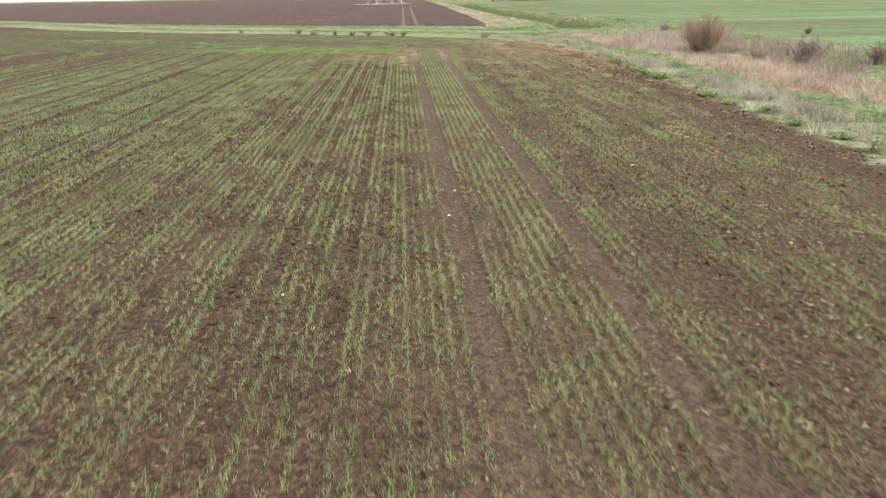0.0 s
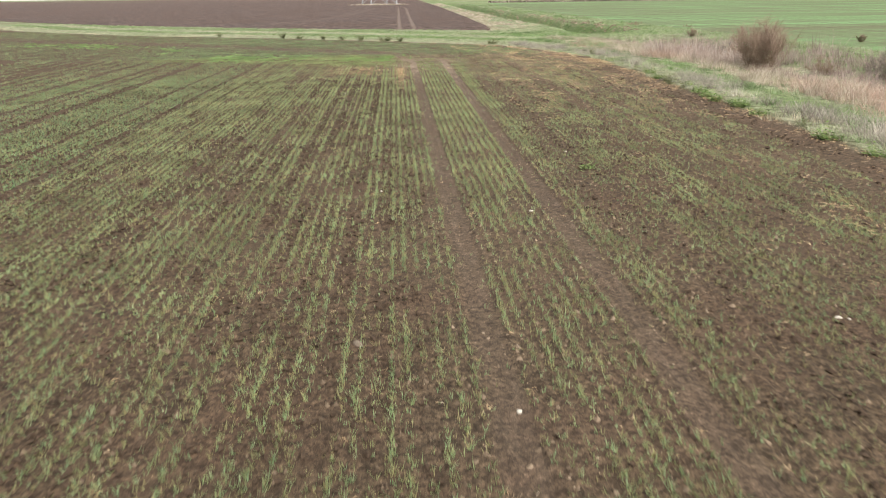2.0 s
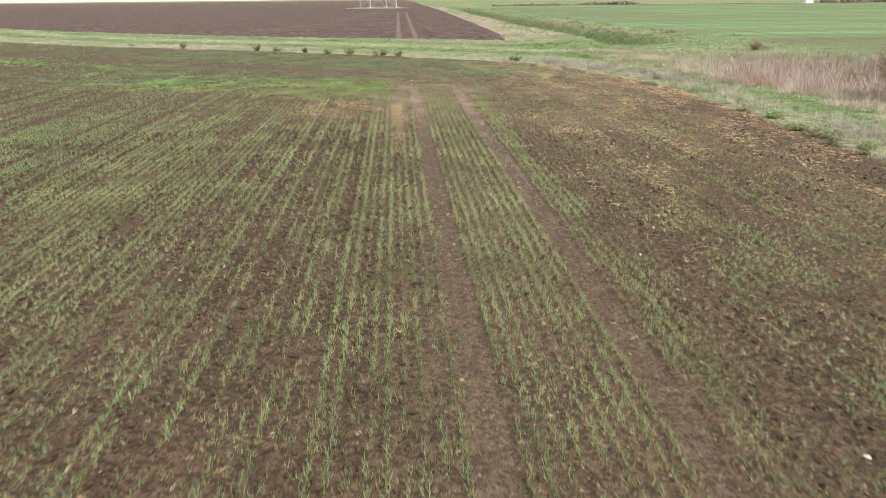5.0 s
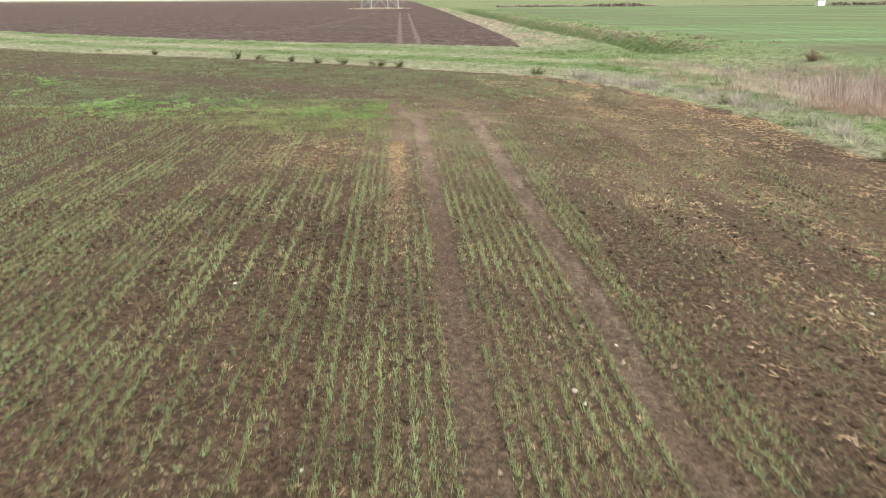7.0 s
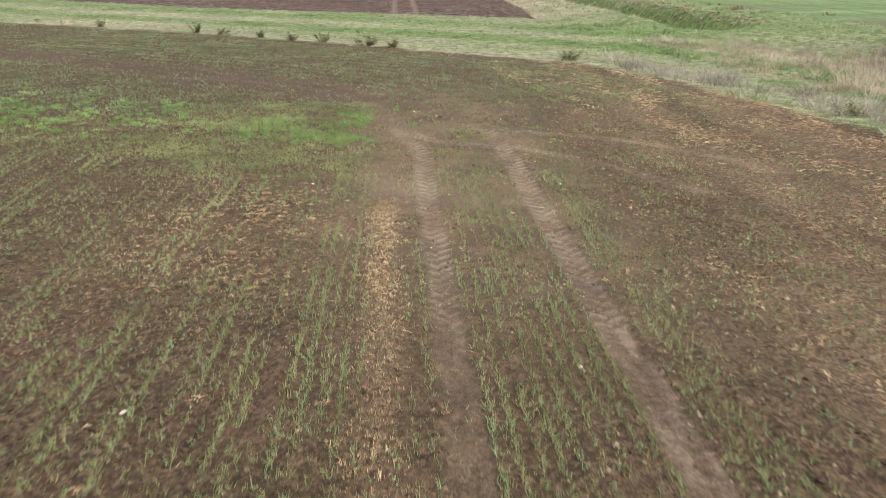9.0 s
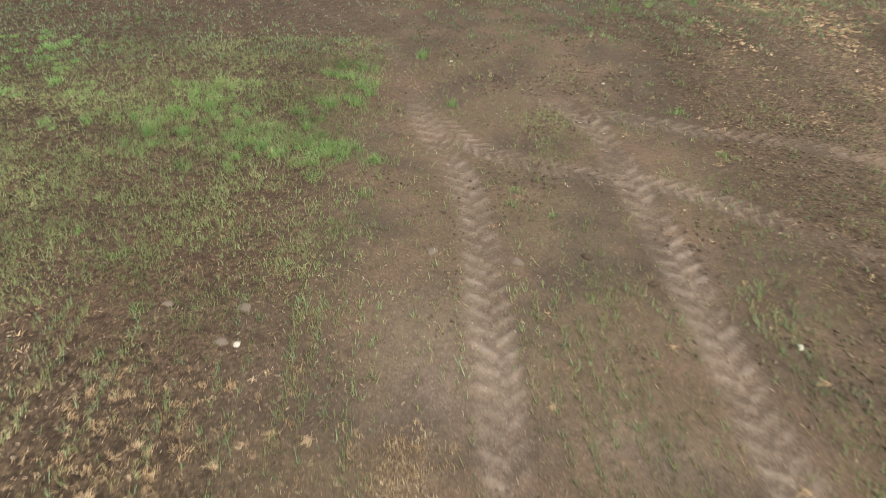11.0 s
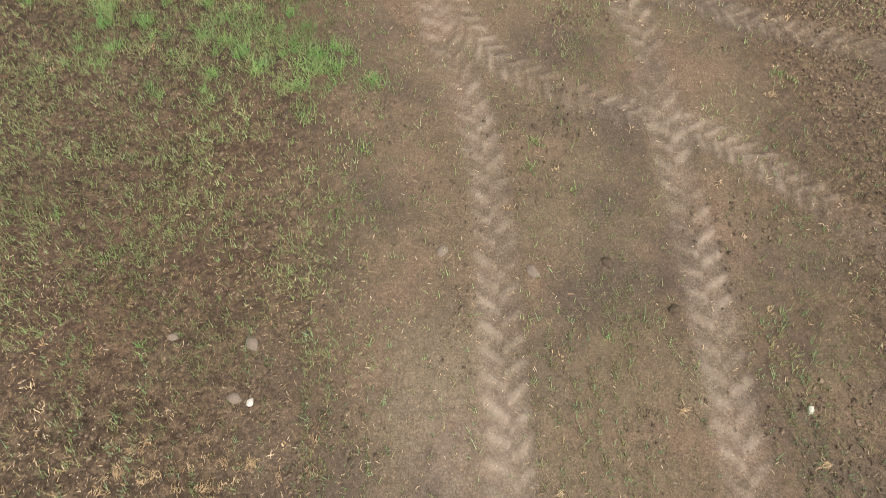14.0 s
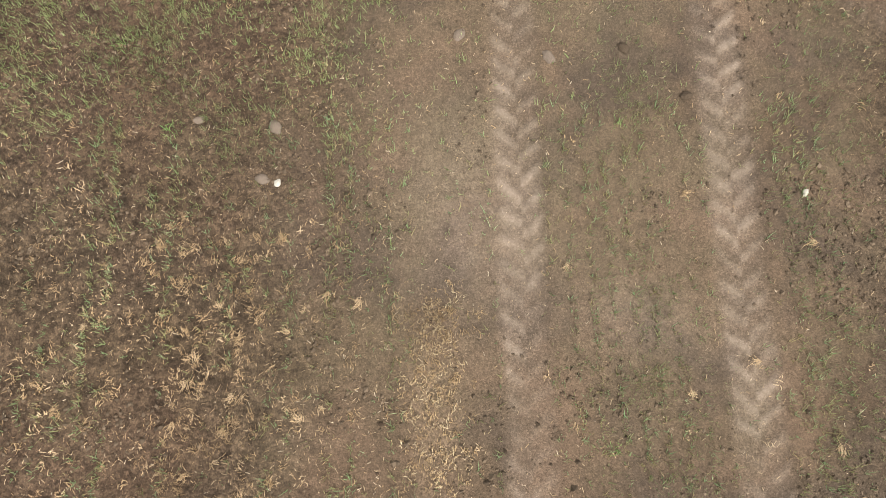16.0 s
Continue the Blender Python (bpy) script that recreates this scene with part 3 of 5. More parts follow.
ys = spaced((-900, -60, 60), (-60, 2, 2), (2, 5, 0.3), (5, 46, 0.27), (46, 57.6, 0.034), (57.6, 64, 0.16), (64, 78, 0.3), (78, 130, 0.8), (130, 300, 4), (300, 620, 20), (620, 2800, 240))
gx, gy, quads = sheet(xs, ys)
gz = height(gx, gy)
far_ground = inside(gx, gy, PLOUGH) | inside(gx, gy, CROP)
gz = gz - 0.12 * far_ground
infield = in_field(gx, gy)
depth, body, lug = tracks(gx, gy)
edge_off = away(gx, gy, EDGE) * np.where(infield, 1, -1) + 1.3 * (fbm(gx * 0.7, gy * 0.7, 2, 3) - 0.5)
turf = 1 - step(-0.3, 0.3, edge_off)
dusty = np.clip((0.26 * body + 0.62 * lug) * (0.1 + 0.9 * np.where(gx > 0.36, 0.5 * step(33, 40, gy) + 0.5 * step(45, 49, gy), step(44, 50, gy))) * (1 - 0.75 * step(55.5, 58, gy)) * (0.35 + 0.65 * step(0.32, 0.62, fbm(gx * 2.6, gy * 1.8, 4, 4))) * (1 - 0.5 * step(1.8, 2.6, gx)), 0, 1)
bare = np.clip(body * (0.55 + 0.45 * step(43, 48, gy)) + 0.6 * step(47, 51, gy) * (1 - step(60, 64, gy)) * step(-1.9, -1.1, gx) * (1 - step(1.6, 3.5, gx)) * fbm(gx * 1.1, gy * 1.1, 6, 3), 0, 1)
halo = 0.34 * np.exp(-((gx + 0.95) / 0.55) ** 2 - ((gy - 51.6) / 0.8) ** 2) + 0.3 * np.exp(-((gx - 0.35) / 0.5) ** 2 - ((gy - 50.75 + 0.25 * gx) / 0.3) ** 2)
dusty = np.clip(dusty + halo * (0.4 + 0.9 * fbm(gx * 2.2, gy * 2.2, 1, 4)), 0, 1)
bare = bare * (1 - 0.5 * step(1.8, 2.6, gx))
lane = np.exp(-((away(gx, gy, EDGE) - 10.5) / 1.7) ** 2) * step(59, 62, gy) * infield * (gx < 3)
bare = np.clip(bare + 0.6 * lane, 0, 1)
parched_shaded = step(44, 50, gy) * (1 - step(58, 63, gy)) * step(-3.4, -1.2, gx) * (1 - step(1.6, 3.0, gx)) * (0.3 + 0.7 * step(0.35, 0.65, fbm(gx * 0.7, gy * 0.7, 3, 3)))
parched_shaded = np.maximum(parched_shaded, 1.0 * step(48, 50.5, gy) * (1 - step(54.5, 57.5, gy)) * step(-4.2, -0.6, gx) * (1 - step(1.2, 2.6, gx)) * step(0.25, 0.6, fbm(gx * 1.1, gy * 1.1, 1, 3)))
parched_shaded = np.clip(parched_shaded * (1 - 0.4 * (1 - step(-3.2, -1.4, gx))) + 0.14 * step(0.45, 0.7, fbm(gx * 0.25, gy * 0.2, 5, 3)), 0, 1) * infield
# the last factor paints shade into the print grooves as darker soil
parched_shaded = np.clip(parched_shaded + 0.42 * step(2.0, 3.6, gx) * step(38, 47, gy) * infield * step(0.3, 0.6, fbm(gx * 0.8, gy * 0.35, 6, 3)) + 0.3 * np.exp(-((gx - 0.3) / 2.0) ** 4) * (1 - step(40, 46, gy)) * (0.4 + 0.9 * fbm(gx * 0.9, gy * 0.5, 2, 3)), 0, 1) * (1 - 0.4 * np.clip(body - lug, 0, 1))
ground = tagged(new("ground", mesh_of("ground", np.stack([gx, gy, gz], 1), quads, None, M_SOIL, True, turf=turf, dusty=dusty, bare=bare, parched_shaded=parched_shaded, packed=np.maximum(packed(gx, gy), body * (0.15 + 0.75 * step(41, 48, gy))), green=green_band(gx, gy), chaff=straw_amount(gx, gy) ** 1.5 * infield * np.where(gx < -1.9, 0.2, 0.5 + 0.35 * step(39, 47, gy)) * step(0.3, 0.6, fbm(gx * 0.9, gy * 0.35, 2, 3)))),
                "brown tilled arable soil with tyre prints, running into grass verges", "ground", kind="structure")

# ---- the ploughed field beyond the grass lane ----
def edge_y(x, line):
    px, py = zip(*sorted(line))
    return np.interp(x, px, py)


us = spaced((-1700, -420, 80), (-420, -170, 25), (-170, -60, 3), (-60, -4, 0.6), (-4, 4, 0.2), (4, 9, 0.5))
vs = np.concatenate([np.linspace(0, 1, 190) ** 3.2])
pu, pv, pquads = sheet(us, vs)
# each line of the field starts at the lane and runs out to the far hedge; the right side follows the drain
near_y = np.minimum(np.where(pu < -170, 277 + (-170 - pu) * 1.1, edge_y(pu, PLOUGH_EDGE)), 1390)
py = near_y + pv * (1400 - near_y)
px = pu + step(-2, 8.9, pu) * np.interp(py, [92, 110, 135, 200, 260, 620, 800], [0, 0.7, 1.3, 2.6, 3.7, 7.1, 9])
furrow = 0.10 * (fbm(px * 1.6, py * 0.5, 3, 3) - 0.5) + 0.16 * (fbm(px * 0.35, py * 0.25, 5, 3) - 0.5)
rim = step(0, 0.006, pv)
wheel = np.maximum(np.exp(-((px + 1.0 - 0.0045 * (py - 98)) / 0.24) ** 4), np.exp(-((px - 0.66 - 0.008 * (py - 98)) / 0.24) ** 4)) * (1 - step(228, 250, py)) * 0.5
arc = away(px, py, bent([(-18, 122), (-14.5, 133), (-11.5, 155), (-9.5, 190), (-7.5, 235)]))
wheel = np.maximum(wheel, 0.18 * np.exp(-((arc - 0.5) / 0.35) ** 2))
pz = -0.05 + 0.1 * rim + furrow * (1 - 0.7 * wheel)
mp = M_PLOUGH.node_tree
pb = mp.nodes["Principled BSDF"]
old = pb.inputs["Base Color"].links[0].from_socket
mp.links.new(mixed(mp, attr(mp, "wheel"), old, (0.29, 0.225, 0.19)), pb.inputs["Base Color"])
tagged(new("ploughed_field", mesh_of("ploughed_field", np.stack([px, py, pz], 1), pquads, None, M_PLOUGH, True, wheel=np.clip(wheel, 0, 1))),
       "dark purplish-brown ploughed field with two pale wheel tracks", "field", kind="structure")


# ---- the green cereal field past the scrub ----
def green_field():
    m, t, bsdf = material("green_cereal_field", 0.9)
    streak = noise_of(t, 0.14, 6.0, 0.65, stretch=(0.08, 1, 1))
    cross = noise_of(t, 0.09, 5.0, 0.65, stretch=(0.12, 1.0, 1))
    fine = noise_of(t, 1.3, 6.0, 0.8)
    col = ramp(t, streak, [(0.40, (0.115, 0.15, 0.07)), (0.5, (0.125, 0.205, 0.08)), (0.59, (0.155, 0.275, 0.115))])
    col = mixed(t, ramp(t, cross, [(0.46, (0, 0, 0)), (0.58, (0.55, 0.55, 0.55))]), col, (0.12, 0.105, 0.062))
    col = mixed(t, ramp(t, fine, [(0.4, (0.6, 0.6, 0.6)), (0.53, (0, 0, 0))]), col, (0.085, 0.07, 0.042))
    col = mixed(t, attr(t, "wheel"), col, (0.085, 0.07, 0.042))
    t.links.new(col, bsdf.inputs["Base Color"])
    bump(t, bsdf, fine, 0.8, 0.1)
    return m


us, vs = spaced((0, 30, 0.6), (30, 120, 4), (120, 900, 60)), spaced((-80, 20, 10), (20, 130, 1.0), (130, 345, 5))
cu, cy, cquads = sheet(us, vs)
side = sorted((b, a) for a, b in CROP[:8])
cx = cu + np.interp(cy, [b for b, a in side], [a for b, a in side])
cz = 0.04 + 0.1 * (fbm(cx * 0.2, cy * 0.2, 2, 3) - 0.5) - 0.12 * (cu < 0.3)
cwheel = np.zeros(cx.shape)
for k in range(7):
    cwheel = np.maximum(cwheel, np.exp(-((cu - 3.5 - 3.3 * k - 0.5 * np.sin(cy * 0.05 + k)) / 0.35) ** 2) * (0.35 + 0.3 * (k % 2)))
tagged(new("cereal_field", mesh_of("cereal_field", np.stack([cx, cy, cz], 1), cquads, None, green_field(), True, wheel=np.clip(cwheel, 0, 1))),
       "flat green winter cereal field with faint darker tramlines", "field", kind="structure")


# ---- crop: drilled seedlings ----
def lush_amount(x, y):
    """The thick green patch where the drill overlapped at the headland."""
    n = fbm(x * 1.1, y * 1.1, 5, 3)
    tip = np.exp(-((y - 56.6 - 0.30 * np.clip(-x - 3, 0, 9)) / 1.5) ** 4) * (1 - step(-1.95, -1.5, x)) * step(-8.5, -4.5, x)
    lower = 0.6 * np.exp(-((y - 55.2 + 0.3 * (x + 1.5)) / 0.26) ** 2) * (1 - step(-1.6, -1.35, x)) * step(-4.5, -3.5, x)
    upper = 1.5 * np.exp(-((y - 57.4 - 0.1 * (x + 1.6)) / 0.8) ** 2) * (1 - step(-1.75, -1.5, x)) * step(-4, -2.2, x)
    wide = np.exp(-((y - 58.6 - 0.16 * (-x - 9)) / 2.3) ** 4) * (1 - step(-7.5, -5, x)) * step(-14.5, -12, x)
    other = np.exp(-((x - 3.0) / 0.9) ** 2 - ((y - 61.4) / 1.3) ** 2) * 0.6 + np.exp(-((x - 2.5) / 0.35) ** 2 - ((y - 57.2) / 0.7) ** 2) * 0.35
    strips = 0.5 * np.exp(-((x + 17.9) / 0.8) ** 2 - ((y - 65.5) / 4.5) ** 2) + 0.7 * np.exp(-((y - 74.5 + 0.55 * (x + 27)) / 2.2) ** 2 - ((x + 27.5) / 5) ** 2)
    return np.clip((0.7 * tip + 0.9 * lower + upper + 0.8 * wide) * np.where(x < -5, step(0.28, 0.52, n), step(0.36, 0.62, n)) + (other + strips) * step(0.4, 0.6, n), 0, 1)


def is_headland(x, y):
    return y > np.where(x < -5, 53.5 + 0.33 * (-x - 5), np.where(x > 2, 54.5, 52.5))


def crop_rows(x0, x1, y0, y1, spacing, gap, seed):
    """Plants in drilled rows along the field, thinned by chance and by patches."""
    g = np.random.default_rng(seed)
    xr = np.arange(math.ceil(x0 / spacing), math.ceil(x1 / spacing)) * spacing + 0.03
    n = int((y1 - y0) / gap)
    x = np.repeat(xr, n)
    x = x + g.normal(0, 1, len(x)) * np.where((g.random(len(x)) < 0.35) & (x > -9), 0.06, np.where(x > 1.6, 0.035, 0.017))
    y = np.tile(np.arange(n) * gap + y0, len(xr)) + g.uniform(-gap, gap, len(xr) * n)
    lines = (0.5 + 0.8 * step(0.3, 0.62, vnoise(xr / 0.19, xr * 0 + seed, seed))) * (0.65 + 0.5 * step(0.25, 0.6, vnoise(xr / 0.6, xr * 0 + 3, seed + 1)))
    lines = np.where((xr < -1.45) & (xr > -9), lines * np.where(np.abs(np.mod(xr / 0.495, 1) - 0.5) < 0.18, 0.55, 1.65), lines)
    lines = np.where((xr > -0.35) & (xr < 1.1), g.uniform(0.75, 1.15, len(xr)), lines)
    lines = np.where(xr < -9, 0.12 + 1.2 * step(0.3, 0.6, vnoise(xr / (1.6 * spacing), xr * 0 + seed, seed)), lines)
    keep = np.repeat(lines, n) * (0.3 + 1.1 * step(0.3, 0.65, fbm(x * 3.0, y * 1.1, seed, 3)))
    keep *= 0.7 + 0.5 * step(0.35, 0.65, fbm(x * 0.22, y * 0.1, seed + 2, 2))
    keep = np.where(x < -9, np.repeat(lines, n) * (0.35 + 0.6 * fbm(x * 0.8, y * 0.4, seed, 3)), np.where(x < -7, 0.15 + 0.95 * keep, keep))
    keep *= 0.95 * (1 - (0.30 + 0.40 * step(28, 42, y)) * step(1.9, 3.2, x) - 0.1 * step(6, 8, x))
    keep *= 1 - 0.75 * np.exp(-((x + 1.2) / 0.42) ** 4) * step(36, 46, y)
    keep *= 1 - 0.5 * step(44, 50, y)
    _, body, _ = tracks(x, y)
    ok = (g.random(len(x)) < keep * (1 - 0.97 * body)) & ~is_headland(x, y) & in_field(x, y) & (away(x, y, EDGE) > 1.4)
    return x[ok], y[ok]


def plants(name, x, y, tall, wide, count, mat, label, lean=0.6, tone=None, spiky=False):
    """Tufts of a few blades at each place."""
    n = len(x)
    x, y = np.repeat(x, count), np.repeat(y, count)
    x, y = x + rng.normal(0, 0.012, len(x)), y + rng.normal(0, 0.012, len(y))
    h = np.repeat(tall, count) * rng.uniform(0.55, 1.15, len(x))
    tone = np.clip((np.repeat(rng.random(n), count) if tone is None else np.repeat(tone, count)) + rng.normal(0, 0.12, len(x)), 0, 1)
    base = ground_points(x, y)
    base[:, 2] -= 0.006
    make = spikes if spiky else blades
    return stuff(name, make(name, base, h, np.full(len(x), 1.0) * wide, h * rng.uniform(0.2, 1.0, len(x)) * lean * 1.6, mat, tone), label, "crop")


x, y = crop_rows(-2.5, 9.2, 4.0, 55.0, 0.165, 0.019, 1)
x2, y2 = crop_rows(-9.0, -2.5, 4.0, 57.0, 0.165, 0.019, 4)
x, y = np.concatenate([x, x2]), np.concatenate([y, y2])
plants("crop_seedlings", x, y, rng.uniform(0.035, 0.11, len(x)), 0.0066, 5, M_CROP, "sparse young green cereal seedlings in straight drilled rows", 0.5, spiky=True)
x, y = crop_rows(-24, -9.0, 8.0, 66.0, 0.165, 0.036, 2)
plants("crop_seedlings", x, y, rng.uniform(0.05, 0.12, len(x)), 0.016, 3, M_PALECROP, "young green cereal seedlings in long drilled rows", 0.4, spiky=True)
x, y = crop_rows(-75, -24, 22.0, 84.0, 0.33, 0.07, 3)
plants("crop_seedlings", x, y, rng.uniform(0.08, 0.14, len(x)), 0.035, 3, M_PALECROP, "distant rows of young green cereal seedlings", 0.4, spiky=True)

# headland: rows follow the field's edge, patchy
n = 320000
x, y = rng.uniform(-22, 8, n), rng.uniform(49, 88, n)
d = away(x, y, EDGE)
_, body, _ = tracks(x, y)
keep = (0.4 + 0.5 * step(0.35, 0.65, fbm(x * 1.2, y * 1.2, 3, 3))) * (1 - 0.97 * body)
keep *= (0.8 + 0.6 * np.cos(2 * np.pi * d / 0.7) * (1 - step(9, 12, d))) * (1 - 0.66 * step(-2.0, -1.3, x) * (1 - step(59, 62, y))) * (1 + 0.35 * (x < -1.6) * np.exp(-((y - 55.5) / 3.5) ** 2)) * step(-22, -14, x) * (1 - 0.4 * step(58, 62, y)) * (1 - 0.85 * np.exp(-((d - 10.5) / 1.7) ** 2) * (y > 60))
keep *= 1 - 0.45 * np.exp(-(((x + 3) / 3) ** 2 + ((y - 51) / 1.5) ** 2))
ok = (rng.random(n) < keep) & (is_headland(x, y)) & in_field(x, y) & (d > 0.8)
x, y = x[ok], y[ok]
for ok, wide, mat in ((y <= 59, 0.0085, M_SPROUT), (y > 59, 0.013, M_PALECROP)):
    n = ok.sum()
    plants("crop_seedlings", x[ok], y[ok], rng.uniform(0.035, 0.10, n), wide, 3, mat, "patchy young cereal seedlings on the headland", tone=rng.uniform(0.3, 1.0, n), spiky=True)
n = 19000
x, y = rng.uniform(-7.0, -1.0, n), rng.uniform(50.5, 60, n)
_, body, _ = tracks(x, y)
keep = (0.06 + 0.94 * step(0.44, 0.66, fbm(x * 2.2, y * 2.2, 6, 3))) * (1 - 0.9 * step(-2.4, -1.2, x)) * step(50.5, 53.5, y + 0.35 * (x + 3)) * (1 - body)
ok = rng.random(n) < keep
x, y = x[ok], y[ok]
plants("crop_seedlings", x, y, rng.uniform(0.04, 0.10, len(x)), 0.0048, 6, M_SPROUT, "thin olive-green seedlings scattered over crumbly soil", 0.7, tone=rng.random(len(x)), spiky=True)
n = 5000
x, y = np.concatenate([rng.normal(0.45, 0.22, n), rng.uniform(1.7, 4.5, n)]), rng.uniform(48, 56.5, 2 * n)
_, body, _ = tracks(x, y)
ok = rng.random(2 * n) < (0.05 + 0.5 * step(0.45, 0.65, fbm(x * 1.8, y * 1.2, 2, 3))) * (1 - body)
x, y = x[ok], y[ok]
plants("crop_seedlings", x, y, rng.uniform(0.03, 0.08, len(x)), 0.0042, 4, M_SPROUT, "wispy seedlings between the wheel tracks", 0.7, tone=rng.random(len(x)), spiky=True)
n = 210000
x, y = rng.uniform(-60, -14, n), rng.uniform(56, 105, n)
d = away(x, y, EDGE)
keep = 0.45 * (0.6 + 0.4 * np.cos(2 * np.pi * d / 0.9)) * (1 - 0.85 * np.exp(-((d - 10.5) / 2.0) ** 2)) * step(14, 22, -x)
ok = (rng.random(n) < keep) & is_headland(x, y) & in_field(x, y) & (d > 0.8)
x, y = x[ok], y[ok]
plants("crop_seedlings", x, y, rng.uniform(0.05, 0.09, len(x)), 0.03, 2, M_PALECROP, "far cereal seedlings along the headland", tone=rng.uniform(0.2, 0.85, len(x)), spiky=True)
n = 26000
x, y = rng.uniform(-34, 5, n), rng.uniform(52, 80, n)
ok = rng.random(n) < lush_amount(x, y) * np.where(x < -9, 1.0, np.where(x < -4.8, 0.4, 0.95))
k = 40
x, y = np.repeat(x[ok], k), np.repeat(y[ok], k)
reach = np.repeat(rng.uniform(0.015, 0.07, ok.sum()), k)
x, y = x + rng.normal(0, 1, len(x)) * reach, y + rng.normal(0, 1, len(y)) * reach
h = np.repeat(rng.uniform(0.05, 0.15, ok.sum()), k) * np.where(x < -5.5, 0.75, 1)
tone = np.repeat(rng.uniform(0.05, 0.9, ok.sum()), k) * np.where(x < -5.5, 0.85, 1)
plants("grass_patch", x, y, h, np.where(x < -6, 0.019, 0.0062), 1, M_LUSH, "lush bright green volunteer grass patch on the headland", 0.8, tone, spiky=True)

n = 760
x, y = rng.uniform(-4.6, -1.45, n), rng.uniform(54.8, 59, n)
ok = rng.random(n) < 0.8 * lush_amount(x, y) * step(0.35, 0.6, fbm(x * 3, y * 3, 1, 2))
k = 34
x, y = np.repeat(x[ok], k), np.repeat(y[ok], k)
reach = np.repeat(rng.uniform(0.02, 0.06, ok.sum()), k)
x, y = x + rng.normal(0, 1, len(x)) * reach, y + rng.normal(0, 1, len(y)) * reach
h, tone = np.repeat(rng.uniform(0.07, 0.16, ok.sum()), k), np.repeat(rng.uniform(0.5, 1.0, ok.sum()), k)
plants("grass_patch", x, y, h, 0.006, 1, M_LUSH, "bright green tufts crowding the corner of the headland", 0.8, tone, spiky=True)

# ---- chopped straw, crumbs of earth ----
n = 80000
x, y = rng.uniform(-8, 10, n), rng.uniform(4, 66, n)
hover = (y > 46) & (y < 60) & (np.abs(x) < 5.5)
ok = (rng.random(n) < 0.15 + 0.7 * straw_amount(x, y) + 0.4 * hover) & in_field(x, y)
x, y = x[ok], y[ok]


def litter(x, y, long, thick, up=0.25):
    base = ground_points(x, y)
    base[:, 2] += 0.006
    n = len(x)
    turn, tilt = rng.random(n) * 6.283, rng.normal(0, up, n)
    d = np.stack([np.cos(turn) * np.cos(tilt), np.sin(turn) * np.cos(tilt), np.abs(np.sin(tilt))], 1) * long[:, None]
    side = np.stack([-np.sin(turn), np.cos(turn), rng.normal(0, 0.4, n)], 1) * thick[:, None]
    v = np.stack([base - side, base + side, base + d + side * 0.7, base + d - side * 0.7], 1).reshape(-1, 3)
    return v, np.arange(4 * n).reshape(-1, 4)


chips = rng.uniform(-5.5, -1.6, 5200), 53.2 - 7.5 * rng.random(5200)
x, y = np.concatenate([x, chips[0]]), np.concatenate([y, chips[1]])
v, q = litter(x, y, rng.uniform(0.012, 0.045, len(x)), rng.uniform(0.0012, 0.0026, len(x)))
stuff("straw_litter", mesh_of("straw_litter", v, q, None, M_STRAW, tone=np.repeat(rng.random(len(x)), 4)), "scattered short bits of pale chopped straw on the soil", "straw")

n = 60000
x, y = rng.uniform(-9, 9.6, n), rng.uniform(4, 50, n)
_, body, _ = tracks(x, y)
ok = (rng.random(n) < (0.3 + 0.6 * step(0.4, 0.62, fbm(x * 0.9, y * 0.7, 4, 3))) * (1 - 0.85 * body)) & in_field(x, y)
x, y = x[ok], y[ok]
v, f = mounds(ground_points(x, y), 0.013 + 0.026 * rng.random(len(x)) ** 3)
stuff("soil_clods", mesh_of("soil_clods", v, None, f, M_CRUMB, tone=np.repeat(rng.random(len(x)) * np.where(x < -1, 0.55, 0.95), 6)), "loose pale crumbs and clods of dry earth", "clods")
n = 75000
x, y = rng.uniform(-6.5, 4.8, n), rng.uniform(47, 61, n)
_, body, _ = tracks(x, y)
heap = step(0.42, 0.62, fbm(x * 1.3, y * 1.3, 4, 4))
ok = (rng.random(n) < (0.12 + 0.85 * heap) * (1 - 0.8 * body) * np.where((x > -1.2) & (x < 1.8) & (y < 54.5), 0.6, 1.0)) & in_field(x, y)
x, y, heap = x[ok], y[ok], heap[ok]
size = 0.005 + 0.013 * rng.random(len(x)) ** 2.6 * (0.5 + 0.9 * heap)
at = ground_points(x, y)
at[:, 2] += size * 0.35
v, f = lumps(at, size, 0.8)
stuff("soil_clods", mesh_of("soil_clods", v, None, f, M_CRUMB, tone=np.repeat(np.clip(0.2 + 0.6 * rng.random(len(x)) - 0.15 * heap, 0, 1), 6)), "fine crumbs of earth loose on the headland", "clods")
n = 170000
x, y = rng.uniform(-16, 9.6, n), 4 + 48 * rng.random(n)
_, body, _ = tracks(x, y)
gaps = np.where(x < -1.3, np.abs(np.mod(x / 0.495, 1) - 0.5) < 0.24, 1 - step(0.3, 0.5, vnoise(x / 0.34, x * 0 + 1, 4)))
ok = (rng.random(n) < (0.05 + 0.26 * (x < -1) + 0.7 * gaps * (0.35 + 1.1 * (x < -1))) * step(0.28, 0.55, fbm(x * 1.3, y * 0.7, 6, 3)) * (1 - body) * (1 - 0.97 * step(44, 48, y)) * step(-17, -9, x)) & in_field(x, y)
x, y = x[ok], y[ok]
size = (0.012 + 0.036 * rng.random(len(x)) ** 2.2) * np.where(y > 45, 0.5, 1.0)
at = ground_points(x, y)
at[:, 2] += size * 0.4
v, f = lumps(at, size, 0.75)
